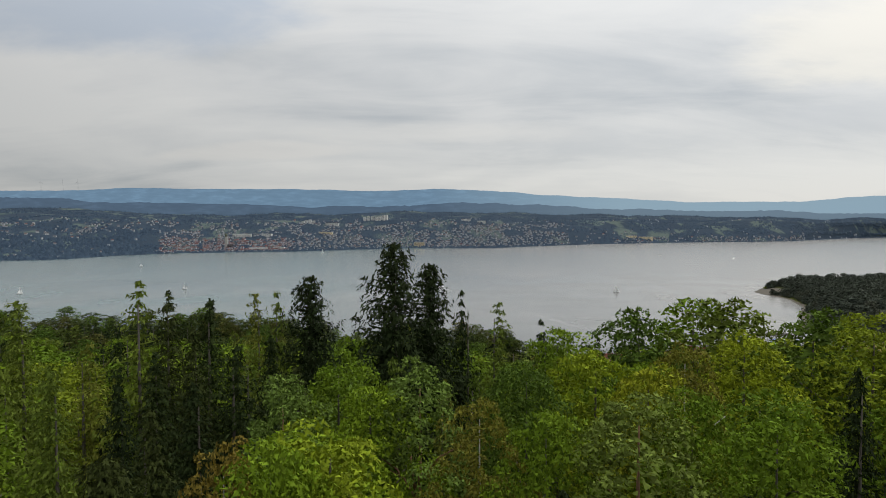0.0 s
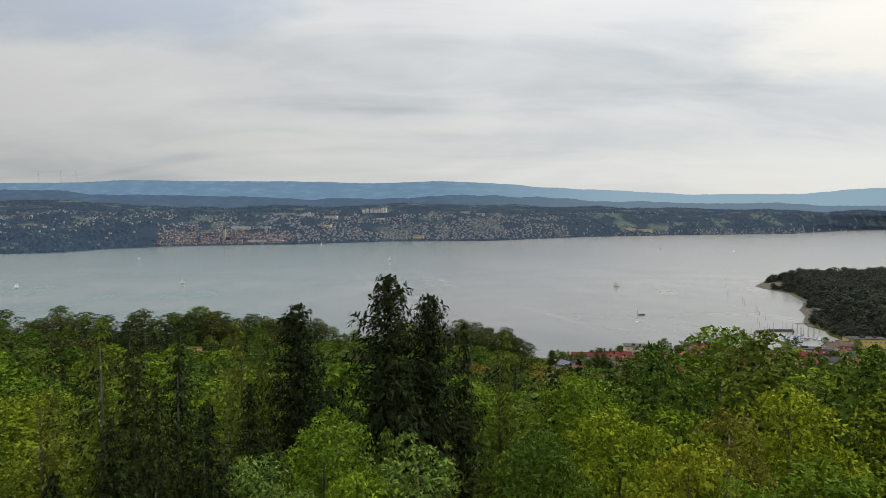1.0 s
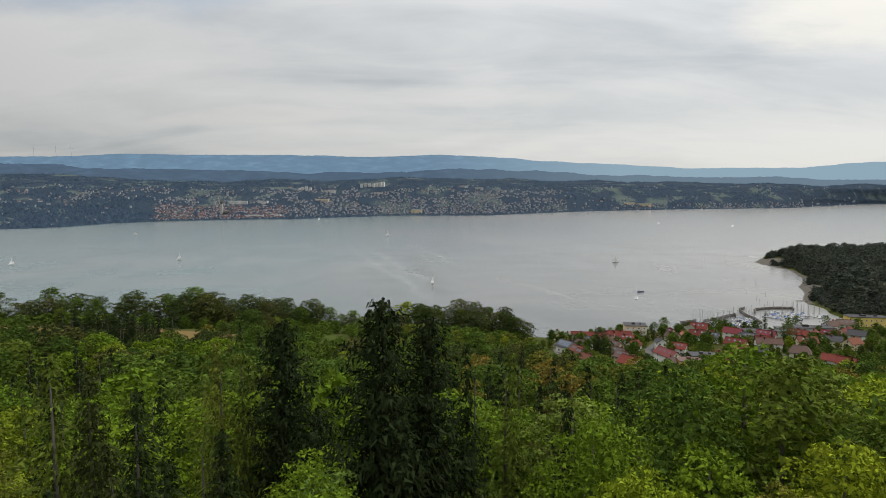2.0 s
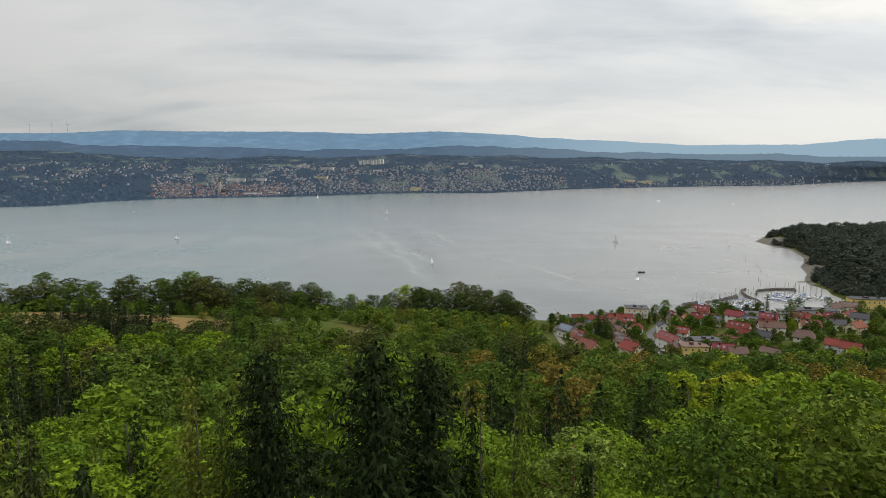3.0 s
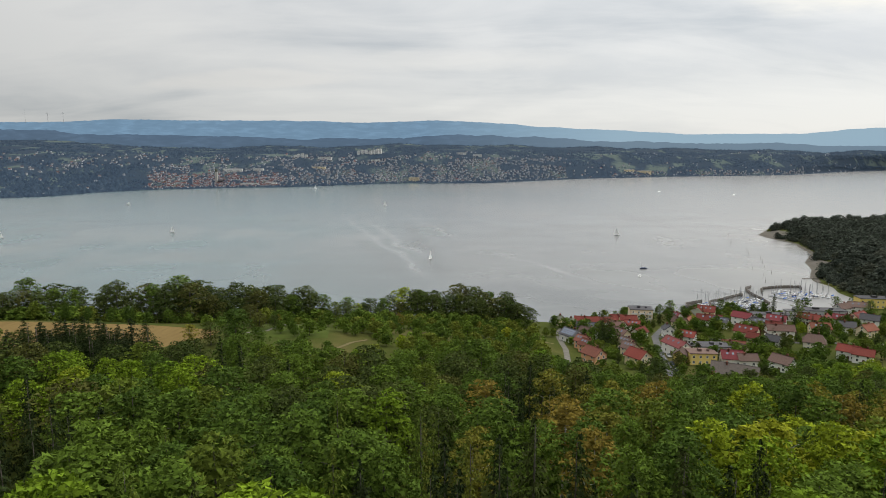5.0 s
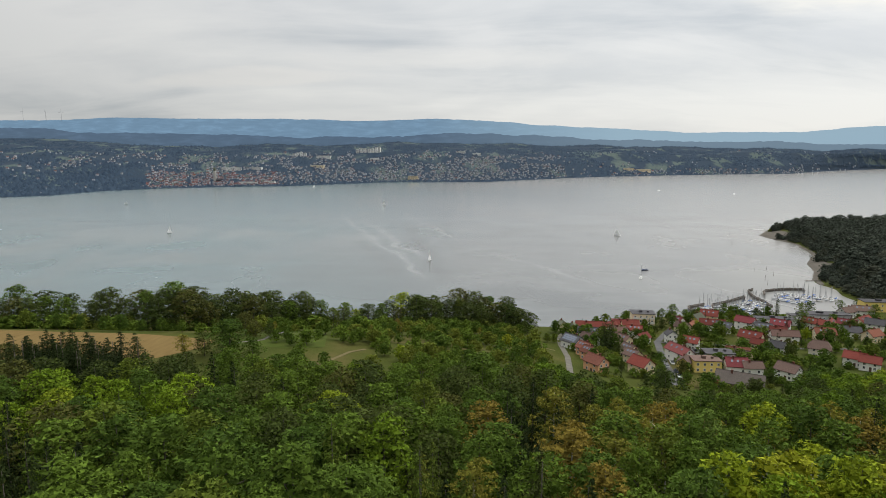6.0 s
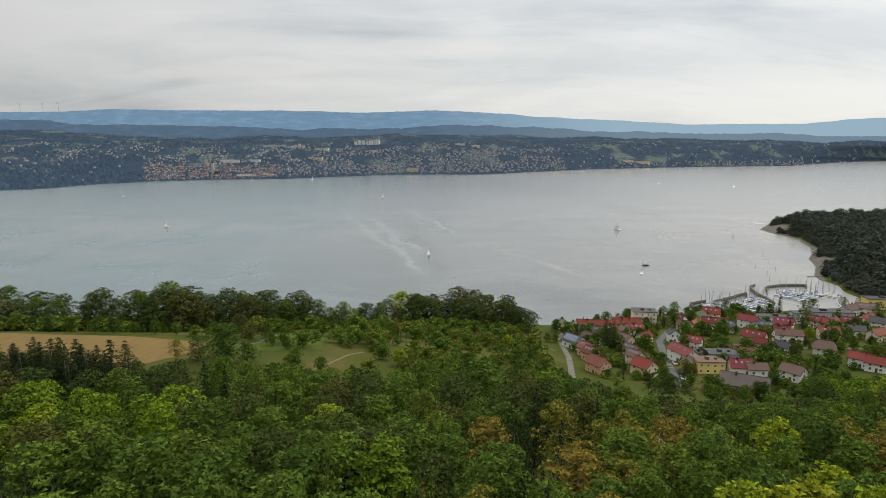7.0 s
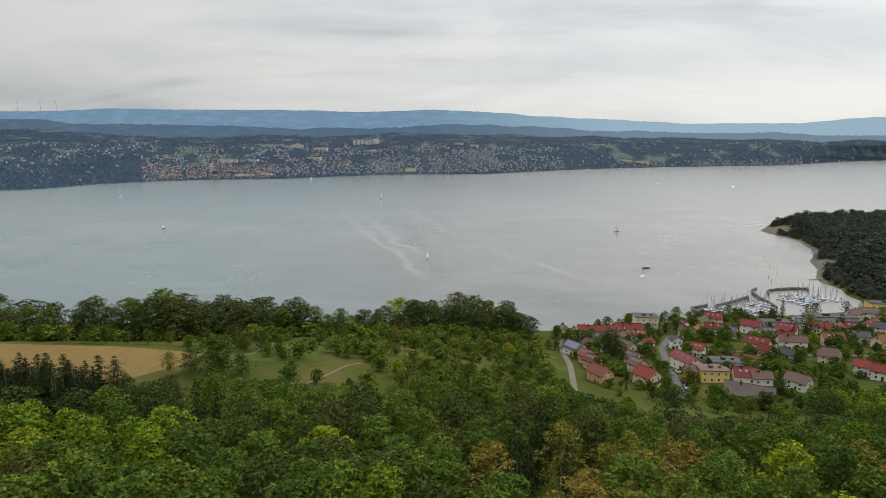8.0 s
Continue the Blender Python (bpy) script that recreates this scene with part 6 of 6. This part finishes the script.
def hazed_far_woods():
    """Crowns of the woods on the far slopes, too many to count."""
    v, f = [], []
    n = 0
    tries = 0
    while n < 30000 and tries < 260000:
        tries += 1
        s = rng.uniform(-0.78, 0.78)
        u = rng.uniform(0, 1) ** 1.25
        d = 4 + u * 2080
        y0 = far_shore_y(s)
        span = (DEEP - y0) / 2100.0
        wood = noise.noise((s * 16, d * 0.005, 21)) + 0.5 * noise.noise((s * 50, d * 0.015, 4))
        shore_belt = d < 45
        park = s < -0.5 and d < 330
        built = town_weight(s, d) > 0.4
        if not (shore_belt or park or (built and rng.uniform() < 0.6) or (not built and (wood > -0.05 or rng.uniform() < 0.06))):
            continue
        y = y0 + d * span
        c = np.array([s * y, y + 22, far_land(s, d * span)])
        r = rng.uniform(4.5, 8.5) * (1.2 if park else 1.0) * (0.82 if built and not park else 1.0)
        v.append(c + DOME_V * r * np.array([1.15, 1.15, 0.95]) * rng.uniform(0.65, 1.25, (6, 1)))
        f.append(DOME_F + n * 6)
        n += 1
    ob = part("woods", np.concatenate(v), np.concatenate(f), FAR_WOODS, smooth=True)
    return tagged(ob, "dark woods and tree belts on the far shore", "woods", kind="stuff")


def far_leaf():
    m = Nodes("hazed_far_woods")
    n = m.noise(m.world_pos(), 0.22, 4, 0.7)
    # leaf colours carry the blue of the hazy distance, painted in
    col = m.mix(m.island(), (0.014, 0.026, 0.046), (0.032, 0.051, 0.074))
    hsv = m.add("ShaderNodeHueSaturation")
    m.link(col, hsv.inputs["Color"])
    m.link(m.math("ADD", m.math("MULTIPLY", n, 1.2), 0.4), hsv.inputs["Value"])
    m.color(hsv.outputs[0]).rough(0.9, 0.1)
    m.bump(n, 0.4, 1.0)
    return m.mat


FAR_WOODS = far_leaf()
hazed_far_woods()


def turbine(s, up):
    root = tagged(new("wind_turbine"), "thin pale wind turbine on the far ridge", "wind turbine", "wind turbines")
    root.matrix_basis = pose(s * 4860, 4882, up)
    g = Geo().tube([(0, 0, -20), (0, 0, 54)], [1.0, 0.6], 8)
    part("tower", g.v, g.f, GREYCOVER, root)
    for k in range(3):
        a = radians(90 + 120 * k + s * 200)
        g = Geo().tube([(0, -3, 54), (math.cos(a) * 22, -3, 54 + math.sin(a) * 22)], [0.6, 0.2], 5)
        part("blade", g.v, g.f, GREYCOVER, root)


for s in (-0.642, -0.607, -0.583):
    turbine(s, 117 + 57 * 4860 / 1120)
